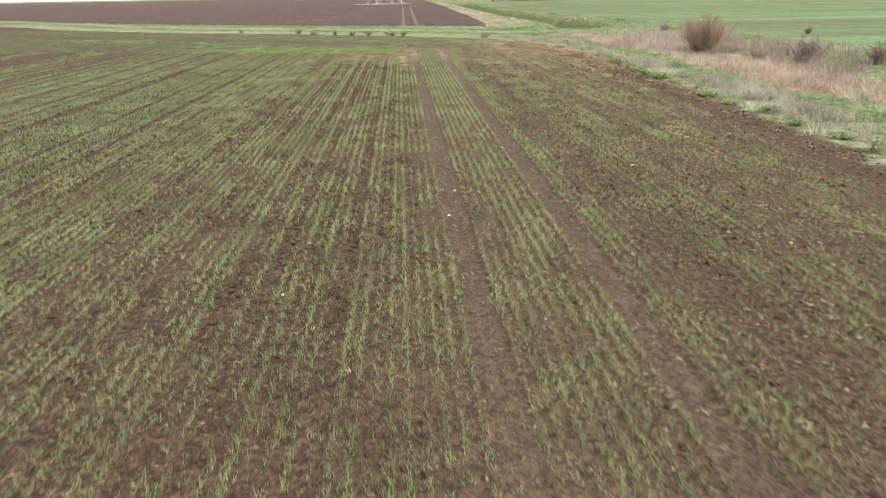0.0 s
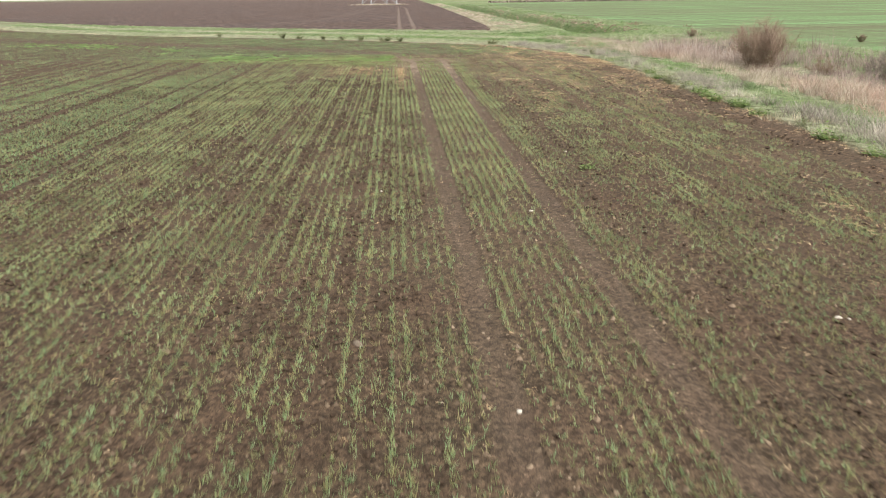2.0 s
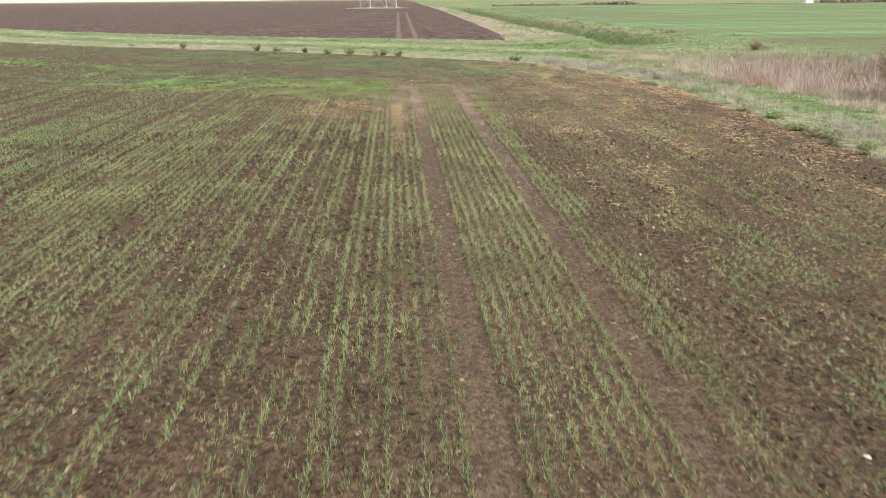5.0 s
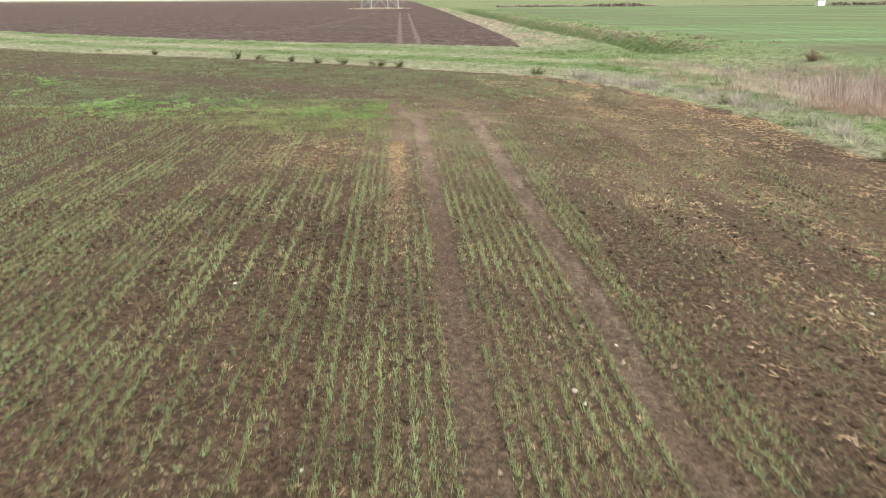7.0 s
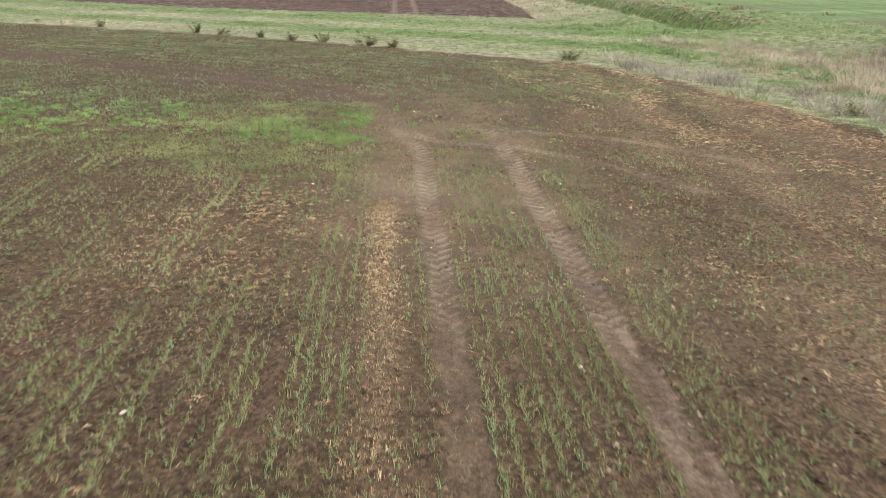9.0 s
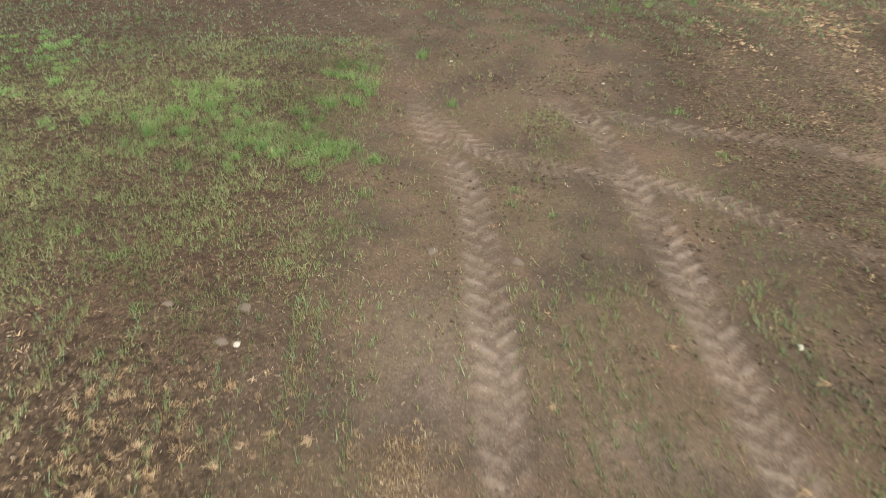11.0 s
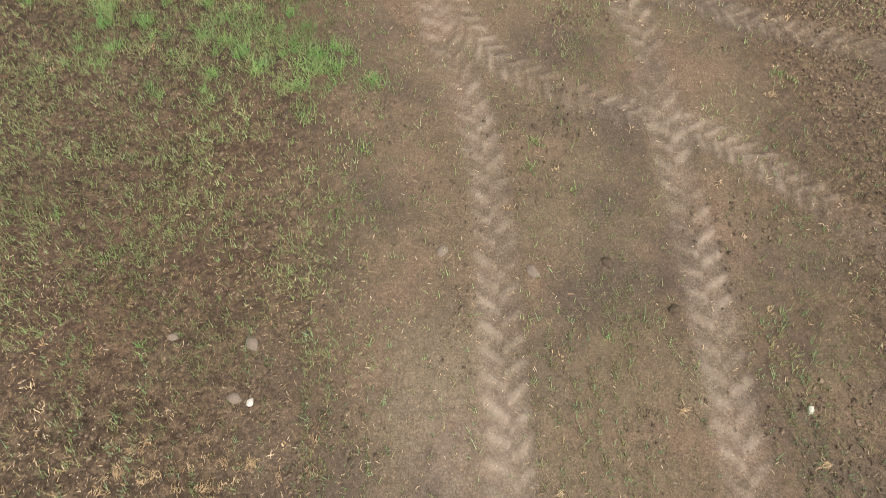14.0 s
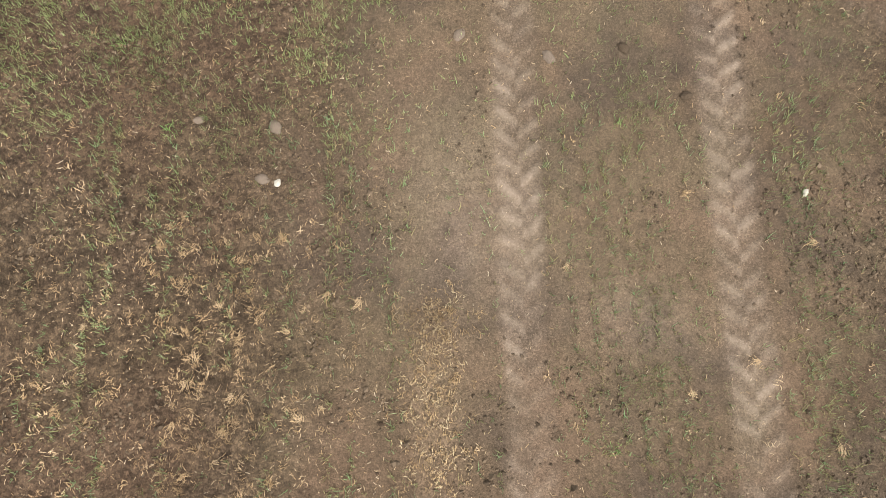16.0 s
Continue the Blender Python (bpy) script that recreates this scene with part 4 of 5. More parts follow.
# this clod colour holds painted shade as well as damp
stuff("soil_clods", mesh_of("soil_clods", v, None, f, M_DARKCLOD), "dark damp clods turned up between drilled rows, shade painted into their colour", "clods")


# ---- verges ----
def scatter(n, x0, x1, y0, y1, keep):
    x, y = rng.uniform(x0, x1, n), rng.uniform(y0, y1, n)
    ok = rng.random(n) < keep(x, y)
    return x[ok], y[ok]


def herb(name, xy, tall, wide, lean, mat, label, category="grass", tone=None, clump=14, rad=0.0):
    """Grass or stalks in tussocks: blades of one tussock share height and tone and lean outwards."""
    n = max(len(xy[0]) // clump, 1)
    cx, cy = xy[0][:n], xy[1][:n]
    r = np.repeat(rng.uniform(0.4, 1.3, n) * (rad or 0.05 + 0.3 * tall[1]), clump)
    dx, dy = rng.normal(0, 0.6, n * clump) * r, rng.normal(0, 0.6, n * clump) * r
    x, y = np.repeat(cx, clump) + dx, np.repeat(cy, clump) + dy
    lift = np.repeat(rng.uniform(0.45, 1.15, n) * (0.35 + 1.15 * step(0.28, 0.7, fbm(cx * 1.3, cy * 1.1, 6, 3))), clump)
    h = rng.uniform(*tall, len(x)) * lift * (1.15 - 0.4 * np.clip(np.hypot(dx, dy) / r, 0, 1))
    z = lay(x, y) - 0.02
    shade = rng.random(n) if tone is None else tone(cx, cy) + rng.normal(0, 0.1, n)
    shade = np.repeat(shade, clump) + rng.normal(0, 0.1, len(x))
    turn = np.arctan2(dy, dx) + rng.normal(0, 0.6, len(x))
    return stuff(name, spikes(name, np.stack([x, y, z], 1), h, rng.uniform(*wide, len(x)), h * rng.uniform(0.1, lean, len(x)), mat, np.clip(shade, 0, 1), turn), label, category)


lane_strip = scatter(330000, -60, 12, 62, 135, lambda x, y: verge(x, y) * (0.55 + 0.45 * (x > -25)))
herb("verge_grass", lane_strip, (0.05, 0.16), (0.025, 0.05), 2.4, M_VERGE, "rough green grass lane with bleached tufts", tone=green_tone, rad=0.22)
side_strip = scatter(150000, 8.5, 30, 10, 100, lambda x, y: verge(x, y) * np.clip(1.1 - 0.05 * np.abs(x - 12), 0.4, 1) * (1 - 0.7 * (ditch(x, y) < -0.9)))
herb("verge_grass", side_strip, (0.06, 0.24), (0.022, 0.045), 1.8, M_VERGE, "green grass verge beside the field", tone=green_tone, clump=22, rad=0.26)
far_strip = scatter(130000, 8, 34, 95, 300, lambda x, y: verge(x, y) * 0.7)
herb("verge_grass", far_strip, (0.08, 0.24), (0.04, 0.09), 2.0, M_VERGE, "rough grass banks along the drain", tone=green_tone)
damp_bank = scatter(22000, 15, 27, 86, 210, lambda x, y: (np.abs(x - drain_mid(y) - 2.9) < 0.8) * 0.9)
herb("dead_bank_grass", damp_bank, (0.1, 0.32), (0.03, 0.06), 2.2, M_ROSY, "collapsed brown dead grass on the drain bank")
berm = scatter(120000, 8.5, 17, 90, 330, lambda x, y: verge(x, y) * (1 - step(12.2, 16, x - 0.006 * (y - 92))) * np.where(y > 130, 1.0, 0.7) * step(0.3, 0.6, fbm(x * 0.3, y * 0.1, 2, 2)))
herb("bleached_grass", berm, (0.1, 0.26), (0.04, 0.09), 2.0, M_PALE, "pale bleached grass on the low bank beside the plough")

# ---- scrub between the field and the cereals ----
def band(lo, hi, y0, y1, soft=0.8):
    return lambda x, y: step(lo - soft, lo + soft, off(x, y)) * (1 - step(hi - soft, hi + soft, off(x, y))) * step(y0 - 3, y0 + 3, y) * (1 - step(y1 - 3, y1 + 3, y))


def patchy(keep, k, low, high, sx=0.35, sy=0.25):
    return lambda x, y: keep(x, y) * step(low, high, fbm(x * sx, y * sy, k, 3))


herb("grey_weeds", scatter(150000, 6, 14, 12, 74, patchy(band(0.5, 2.4, 14, 70, 0.5), 1, 0.36, 0.6, 0.45, 0.35)), (0.15, 0.5), (0.010, 0.022), 1.4, M_GREY, "brittle grey dead weeds along the field margin", "weeds", clump=26, rad=0.28)
herb("margin_grass", scatter(26000, 4, 13, 12, 72, patchy(band(0.0, 1.3, 12, 74, 0.3), 2, 0.35, 0.6)), (0.06, 0.2), (0.012, 0.03), 1.0, M_VERGE, "green grass fringe at the soil's edge")
herb("margin_straw", scatter(60000, -30, 12, 8, 96, lambda x, y: np.exp(-((off(x, y) + 0.15) / 0.5) ** 2) * step(0.3, 0.6, fbm(x * 0.6, y * 0.6, 2, 3))), (0.03, 0.10), (0.012, 0.03), 2.2, M_STRAW, "yellowed grass line where soil meets verge")
pale = lambda x, y: verge(x, y) * (1 - 0.97 * np.exp(-((x - 13.7) / 1.4) ** 4 - ((y - 30) / 2.8) ** 4)) * step(12.8, 14.2, x - 0.02 * np.clip(56 - y, -20, 40)) * (1 - step(17.6, 19.5, x)) * step(8, 12, y) * (1 - step(60, 66, y))
herb("bleached_grass", scatter(190000, 12, 20, 8, 66, patchy(pale, 3, 0.42, 0.56, 0.6, 0.5)), (0.15, 0.6), (0.009, 0.02), 1.5, M_PALE, "tall bleached dead grass beside the hollow", clump=30, rad=0.3)
herb("rosy_grass", scatter(50000, 13, 19, 8, 58, patchy(pale, 5, 0.45, 0.6, 0.22, 0.3)), (0.25, 0.6), (0.012, 0.026), 1.8, M_ROSY, "flattened rosy-brown dead grass", clump=26, rad=0.35)
reeds = lambda x, y: verge(x, y) * step(10.5, 13, x - 0.25 * np.clip(66 - y, 0, 10) * 0) * (1 - step(21, 25, x)) * step(58, 62, y) * (1 - step(75, 80, y + 0.35 * (x - 14)))
herb("bleached_grass", scatter(120000, 10, 26, 56, 84, patchy(reeds, 4, 0.42, 0.58, 0.7, 0.6)), (0.08, 0.32), (0.012, 0.026), 2.0, M_PALE, "bleached soft grass at the end of the hollow", clump=34, rad=0.4)
herb("rosy_grass", scatter(70000, 11, 26, 54, 82, patchy(reeds, 5, 0.42, 0.6, 0.5, 0.6)), (0.08, 0.28), (0.010, 0.022), 1.8, M_ROSY, "rosy dead grass among the bleached stems")
herb("rough_grass", scatter(50000, 11, 26, 56, 82, patchy(reeds, 2, 0.4, 0.56, 0.4, 0.7)), (0.1, 0.3), (0.012, 0.03), 1.8, M_VERGE, "clumps of green grass in the hollow", tone=lambda x, y: 0.55 + 0.45 * fbm(x * 0.6, y * 0.6, 2, 2))
herb("dead_willowherb", scatter(30000, 15, 26, 56, 80, patchy(reeds, 7, 0.48, 0.62, 0.3, 0.35)), (0.3, 0.7), (0.008, 0.016), 0.8, M_STALK, "thin purplish dead stalks in the hollow", "weeds")
thicket = lambda x, y: step(14.6, 15.8, x) * (1 - step(17.8, 19, x)) * step(49.5, 51, y) * (1 - step(60, 64, y))
herb("dead_willowherb", scatter(16000, 14, 19.5, 48, 64, patchy(thicket, 2, 0.3, 0.5, 0.5, 0.4)), (0.5, 1.25), (0.016, 0.035), 0.8, M_PINK, "pinkish-grey thicket of faded willowherb with pale fluffy tops", "weeds", clump=60, rad=0.5)
herb("rosy_grass", scatter(40000, 11.5, 17, 26, 37, lambda x, y: np.exp(-((x - 14.0) / 0.9) ** 4 - ((y - 30.8) / 2.0) ** 4)), (0.14, 0.34), (0.012, 0.026), 2.4, M_ROSY, "flattened patch of rosy-tan dead grass", rad=0.3)
stalks = lambda x, y: step(16, 17.5, x) * (1 - step(23.5, 26.5, x)) * step(5, 12, y) * (1 - step(66, 74, y))
herb("dead_willowherb", scatter(52000, 15, 27, 5, 74, patchy(stalks, 6, 0.26, 0.48)), (0.35, 1.1), (0.012, 0.026), 0.8, M_STALK, "purplish-brown stand of dead willowherb stalks", "weeds", clump=40, rad=0.5)
herb("rough_grass", scatter(50000, 22, 31, 5, 90, lambda x, y: verge(x, y) * step(22, 26, x) * 0.8), (0.06, 0.25), (0.015, 0.035), 2.0, M_VERGE, "rough grass between scrub and cereals", tone=lambda x, y: 0.2 + 0.7 * fbm(x * 0.3, y * 0.3, 2, 2))
herb("red_stems", scatter(44000, 14.5, 20, 52, 63, lambda x, y: 0.6 * np.exp(-((x - 17.2 + 0.1 * (y - 57)) / 0.55) ** 2 - ((y - 57.4) / 0.9) ** 2)), (0.5, 1.2), (0.008, 0.018), 0.8, M_RED, "patch of dark red upright stems", "weeds")


def sticks(a, b, ra, rb, mat, name):
    v, q = tubes(np.array(a), np.array(b), np.array(ra), np.array(rb))
    return mesh_of(name, v, q, None, mat)


def bush(x, y, tall, wide, stems, mat, leaf_mat, leaf_count, label, name="bush", seed=1, droop=0.0):
    """A many-stemmed bare shrub: stems fork into twigs, with a few leaves left low down."""
    g = np.random.default_rng(seed)
    root = new(name)
    root.location = (x, y, float(lay(np.array([x]), np.array([y]))[0]))
    tagged(root, label, "bush")
    A, B, RA, RB, TA, TB, TR, nodes = [], [], [], [], [], [], [], []
    for _ in range(stems):
        p = np.array([g.normal(0, wide * 0.09), g.normal(0, wide * 0.09), -0.05])
        out = np.array([g.normal(0, 1), g.normal(0, 1), 0])
        out /= np.linalg.norm(out) + 1e-6
        spread = g.uniform(0.05, 0.62) * wide / tall * (1.2 if g.random() < 0.3 else 0.9)
        reach = tall * g.uniform(0.6, 1.0) * (1 - 0.25 * spread)
        r = g.uniform(0.012, 0.03) * tall / 3
        for k in range(5):
            up = np.array([0, 0, 1.0]) * (1 - droop * k / 5)
            d = up + out * spread * (1.25 - 0.12 * k) + g.normal(0, 0.13, 3)
            q = p + d / np.linalg.norm(d) * reach / 5
            A.append(p), B.append(q), RA.append(r), RB.append(r * 0.75)
            p, r = q, r * 0.75
            nodes.append((q, d, k))
    for q, d, k in nodes:
        for _ in range(4 + 3 * k):
            e = d / np.linalg.norm(d) * g.uniform(0.4, 1.0) + g.normal(0, 0.5, 3)
            e[2] = abs(e[2]) * (1 - droop)
            e *= tall * g.uniform(0.06, 0.15) / np.linalg.norm(e)
            s = q - d / np.linalg.norm(d) * tall / 5 * g.random() * 0.9
            TA.append(s), TB.append(s + e), TR.append(0.006)
            for _ in range(2):
                f = e * g.uniform(0.4, 0.9) + g.normal(0, 0.35, 3) * np.linalg.norm(e)
                s2 = s + e * g.uniform(0.3, 1.0)
                TA.append(s2), TB.append(s2 + f), TR.append(0.004)
    for k in range(0, len(A), 5):
        part("stem", sticks(A[k:k + 5], B[k:k + 5], RA[k:k + 5], RB[k:k + 5], mat, "stem"), root)
    part("crown", sticks(TA, TB, TR, np.array(TR) * 0.6, mat, "crown"), root, "dense crown of fine bare twigs")
    if leaf_count:
        base = np.array([TB[k] for k in g.integers(0, len(TB), leaf_count * 3)])
        base = base[base[:, 2] < tall * g.uniform(0.2, 0.8, len(base))][:leaf_count]
        n = len(base)
        part("leaves", blades("leaves", base, g.uniform(0.01, 0.05, n), np.full(n, 0.03), g.uniform(0.03, 0.06, n), leaf_mat), root, "sparse olive-brown leaves")
    return root


bush(17.35, 48.7, 2.85, 3.1, 76, M_TWIG, M_VERGE, 900, "large leafless reddish-brown bush above dead grass", seed=4)
bush(21.6, 44.6, 1.7, 3.4, 34, M_GREYTWIG, M_GREY, 300, "low grey leafless thorn bush in the scrub", seed=5)
bush(23.8, 40.8, 1.5, 3.4, 30, M_GREYTWIG, M_GREY, 200, "low grey leafless thorn bush in the scrub", seed=6)
bush(20.6, 48.2, 1.1, 2.2, 26, M_TWIG, M_WEED, 500, "dark arching bramble with a few leaves", "bramble", seed=7, droop=0.7)
bush(24.6, 34.0, 1.3, 3.2, 26, M_TWIG, M_ROSY, 300, "brown bramble thicket in dead grass", "bramble", seed=8, droop=0.6)
bush(25.5, 29.5, 1.4, 3.2, 26, M_TWIG, M_ROSY, 300, "brown bramble thicket in dead grass", "bramble", seed=9, droop=0.6)
bush(18.6, 54.8, 1.5, 3.0, 30, M_TWIG, M_STALK, 300, "brown twiggy thicket behind red stems", seed=10)
bush(20.0, 60.5, 1.3, 3.0, 26, M_GREYTWIG, M_PALE, 200, "greyish twiggy thicket with bleached seed heads", seed=12)
bush(27.0, 102.0, 0.6, 3.0, 26, M_TWIG, M_WEED, 200, "small brown shrub on the far bank", seed=13)
bush(30.6, 94.0, 0.5, 3.0, 26, M_TWIG, M_WEED, 200, "small brown shrub on the far bank", seed=14)
bush(32.0, 64.0, 0.7, 0.6, 12, M_TWIG, M_WEED, 900, "small dark evergreen bush at the cereal field's edge", seed=15)
bush(24.4, 76.5, 0.9, 1.6, 20, M_TWIG, M_WEED, 1200, "small green bramble on the verge", "bramble", seed=16, droop=0.6)


def weed_clump(seed, tall, wide, leaves=44, mat=M_WEED, stems=12):
    """A leafy weed: branching stems with many broad pointed leaves."""
    g = np.random.default_rng(seed)
    root = new("weed")
    A, B, L = [], [], []
    for _ in range(stems):
        a = g.random() * 6.283
        tip = np.array([math.cos(a) * wide * g.uniform(0.05, 0.5), math.sin(a) * wide * g.uniform(0.05, 0.5), tall * g.uniform(0.5, 1.0)])
        foot = tip * np.array([0.25, 0.25, 0]) - np.array([0, 0, 0.03])
        A.append(foot), B.append(tip)
        L += [foot + (tip - foot) * s + g.normal(0, 0.045, 3) for s in g.uniform(0.15, 1.0, leaves * 2)]
    for a, b in zip(A, B):
        part("stem", sticks([a], [b], [0.006], [0.003], mat, "stem"), root)
    n = len(L)
    part("leaves", blades("leaves", np.array(L), g.uniform(-0.03, 0.06, n), g.uniform(0.03, 0.06, n), g.uniform(0.06, 0.13, n), mat), root)
    return root


def put(kinds, places, label, category, group, size=(0.8, 1.25), sink=0.0):
    """Copies of a few kinds at places on the ground, turned by chance."""
    g = np.random.default_rng(len(places) + 5)
    for k, (x, y) in enumerate(places):
        s = g.uniform(*size)
        z = float(height(np.array([x]), np.array([y]))[0])
        ob = kinds[k % len(kinds)] if k < len(kinds) else copy_thing(kinds[k % len(kinds)], Matrix())
        ob.matrix_basis = pose(x, y, z - sink * s, 0, 0, g.uniform(0, 360)) @ Matrix.Diagonal((s, s, s, 1))
        tagged(ob, label, category, group)


put([weed_clump(1, 0.5, 1.0, 24), weed_clump(2, 0.42, 1.3, 26), weed_clump(3, 0.46, 0.9, 20), weed_clump(8, 0.34, 1.1, 16)],
    [(-11.8, 82.2), (-10.2, 81.2), (-7.8, 79.1), (-6.1, 77.9), (-4.5, 76.7), (-2.3, 75.2), (-1.1, 74.0), (-24, 91), (-18.5, 86.8), (5.9, 69.4)],
    "dark green leafy weed clump at the grass lane's edge", "weed", "weeds along the lane", (0.65, 1.25))
put([weed_clump(4, 0.26, 1.0, 10, M_LEAFY), weed_clump(5, 0.2, 1.2, 9, M_LEAFY), weed_clump(9, 0.3, 0.8, 8, M_WEED, 8)],
    [(9.6, 35.8), (10.0, 35.0), (10.1, 42.0), (10.4, 40.6), (9.6, 32.5), (10.0, 39.8), (9.9, 34.4), (9.8, 20.0), (9.6, 18.3), (9.5, 28.4), (9.9, 24.5), (9.9, 30.3), (10.5, 45.5), (10.6, 52.6), (10.7, 57.5), (9.7, 36.9), (10.0, 38.3), (9.9, 41.1), (9.5, 26.3), (9.6, 22.1), (10.3, 47.2), (10.2, 43.4)],
    "low bright green weed clump on the field margin", "weed", "weeds on the margin")
put([weed_clump(6, 0.08, 0.26, 2, M_LEAFY, 7), weed_clump(7, 0.07, 0.2, 2, M_LEAFY, 6)], [(2.55, 25.7), (2.7, 25.9)],
    "small green broad-leaved weed in the soil", "weed", "weeds in the crop")


# ---- stones, clods, straw and tufts that can be told apart ----
def stone_mesh(name, seed, mat, flat=0.6):
    g = np.random.default_rng(seed)
    bm = bmesh.new()
    bmesh.ops.create_icosphere(bm, subdivisions=2, radius=1.0)
    axis = g.normal(0, 1, (5, 3))
    for v in bm.verts:
        p = np.array(v.co)
        cut = sum(0.13 * max(0.0, float(p @ (a / np.linalg.norm(a))) - 0.55) * 2 for a in axis)
        k = (1 - cut) * (1 + 0.24 * noise.noise(v.co * 1.7 + Vector((seed, 0, 0))) + 0.12 * noise.noise(v.co * 4.1 + Vector((0, seed, 0))))
        v.co = Vector((p[0] * 1.2 * k, p[1] * 0.9 * k, p[2] * flat * k))
    me = bpy.data.meshes.new(name)
    bm.to_mesh(me)
    bm.free()
    me.materials.append(mat)
    return me


put([new("stone", stone_mesh("stone", k, M_FLINT)) for k in (1, 2, 3)],
    [(-0.9, 27.29), (0.81, 22.45), (-2.57, 24.99), (-1.85, 24.2), (2.56, 27.7), (-3.52, 40.12), (0.5, 36.83), (-3.93, 38.4), (-4.88, 68.35), (-0.57, 58.63), (1.85, 51.63), (1.57, 57.5),
     (0.69, 45.2), (3.6, 17.59), (2.87, 14.34), (-0.45, 15.82), (4.41, 12.05), (3.69, 17.52), (-3.03, 10.65), (-2.08, 35.65), (1.2, 37.85), (0.53, 36.54), (-3.52, 44.65), (-0.67, 14.11), (-2.56, 51.86), (2.3, 33.0), (5.2, 29.3), (4.6, 38.5), (-6.8, 31.0), (-8.3, 45.2)],
    "small pale cream flint stone on the soil", "stone", "pale stones on the field", (0.018, 0.036), -0.2)
put([new("stone", stone_mesh("stone", k, M_STONE)) for k in (4, 5)],
    [(-2.59, 52.37), (-3.26, 52.46), (-0.98, 53.18), (-2.0, 17.35), (-5.76, 20.04), (-0.21, 52.94), (-2.69, 51.9), (2.4, 49.9), (-4.1, 47.5), (3.0, 47.6)],
    "dull brown-grey stone half sunk in soil", "stone", "brown stones on the field", (0.035, 0.075), 0.1)
put([new("clod", stone_mesh("clod", k, M_CLOD, 0.75)) for k in (7, 8)],
    [(-1.88, 36.12), (-2.9, 36.49), (0.95, 52.53), (0.45, 53.0), (-2.2, 20.2), (-1.7, 21.1), (-2.3, 22.7), (-3.2, 19.0), (-4.4, 25.5), (-3.0, 31.2), (-2.6, 43.7)],
    "dark brown lump of earth", "clod", "large clods", (0.03, 0.06), 0.1)


def fans(crown, spread, reach, count, g, thick=1.0):
    """Splayed bent stalks from crowns: arrays for flat-lying fans of straw."""
    n = len(crown)
    main = np.repeat(g.choice([1.57, -1.57], n) + g.normal(0, 0.7, n), count)
    stray = g.random(n * count) < 0.22
    a = np.where(stray, g.random(n * count) * 6.283, main + g.normal(0, spread, n * count))
    foot = np.repeat(crown, count, axis=0) + np.stack([g.normal(0, 0.02, n * count), g.normal(0, 0.02, n * count), g.uniform(0.003, 0.012, n * count)], 1)
    r = np.repeat(reach, count) * g.uniform(0.3, 1.15, n * count)
    bend = a + g.normal(0, 0.5, n * count)
    mid = foot + np.stack([np.cos(a) * r * 0.55, np.sin(a) * r * 0.55, g.uniform(0.004, 0.025, n * count)], 1)
    tip = mid + np.stack([np.cos(bend) * r * 0.5, np.sin(bend) * r * 0.5, g.normal(-0.004, 0.008, n * count)], 1)
    side = np.stack([-np.sin(a), np.cos(a), g.normal(0, 0.5, n * count)], 1) * (thick * g.uniform(0.0012, 0.0032, n * count))[:, None]
    v = np.stack([foot - side, foot + side, mid - side, mid + side, tip], 1).reshape(-1, 3)
    k = np.arange(n * count)[:, None] * 5
    tone = np.repeat(np.clip(np.repeat(g.random(n), count) + g.normal(0, 0.15, n * count), 0, 1), 5)
    return v, k + np.array([0, 1, 3, 2]), k + np.array([2, 3, 4]), tone


def straw_clump(seed, reach=0.08, count=22):
    v, q, f, tone = fans(np.zeros((1, 3)), 0.5, np.array([reach]), count, np.random.default_rng(seed), 0.75)
    return mesh_of("straw_clump", v, q, f, M_STRAW, tone=0.15 + 0.65 * tone)


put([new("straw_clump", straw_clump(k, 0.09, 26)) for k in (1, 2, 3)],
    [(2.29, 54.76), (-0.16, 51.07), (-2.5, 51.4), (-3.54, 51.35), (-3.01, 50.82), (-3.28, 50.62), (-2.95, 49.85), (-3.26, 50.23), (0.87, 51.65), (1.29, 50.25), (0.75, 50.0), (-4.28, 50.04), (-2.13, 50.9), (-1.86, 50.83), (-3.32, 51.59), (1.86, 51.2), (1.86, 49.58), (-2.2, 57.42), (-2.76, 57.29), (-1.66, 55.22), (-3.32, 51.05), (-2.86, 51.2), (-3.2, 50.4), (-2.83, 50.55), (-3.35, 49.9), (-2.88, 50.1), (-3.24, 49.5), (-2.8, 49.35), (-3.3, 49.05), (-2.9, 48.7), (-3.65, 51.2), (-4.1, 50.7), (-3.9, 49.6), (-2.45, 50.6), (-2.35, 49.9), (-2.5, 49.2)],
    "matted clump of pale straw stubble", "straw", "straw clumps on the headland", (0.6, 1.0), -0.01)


def tuft(seed, tall, count):
    g = np.random.default_rng(seed)
    base = np.stack([g.normal(0, 0.045, count), g.normal(0, 0.045, count), np.full(count, -0.01)], 1)
    h = tall * g.uniform(0.5, 1.1, count)
    return blades("grass_tuft", base, h, np.full(count, 0.006), h * g.uniform(0.2, 0.9, count), M_LUSH, g.uniform(0.3, 0.9, count))


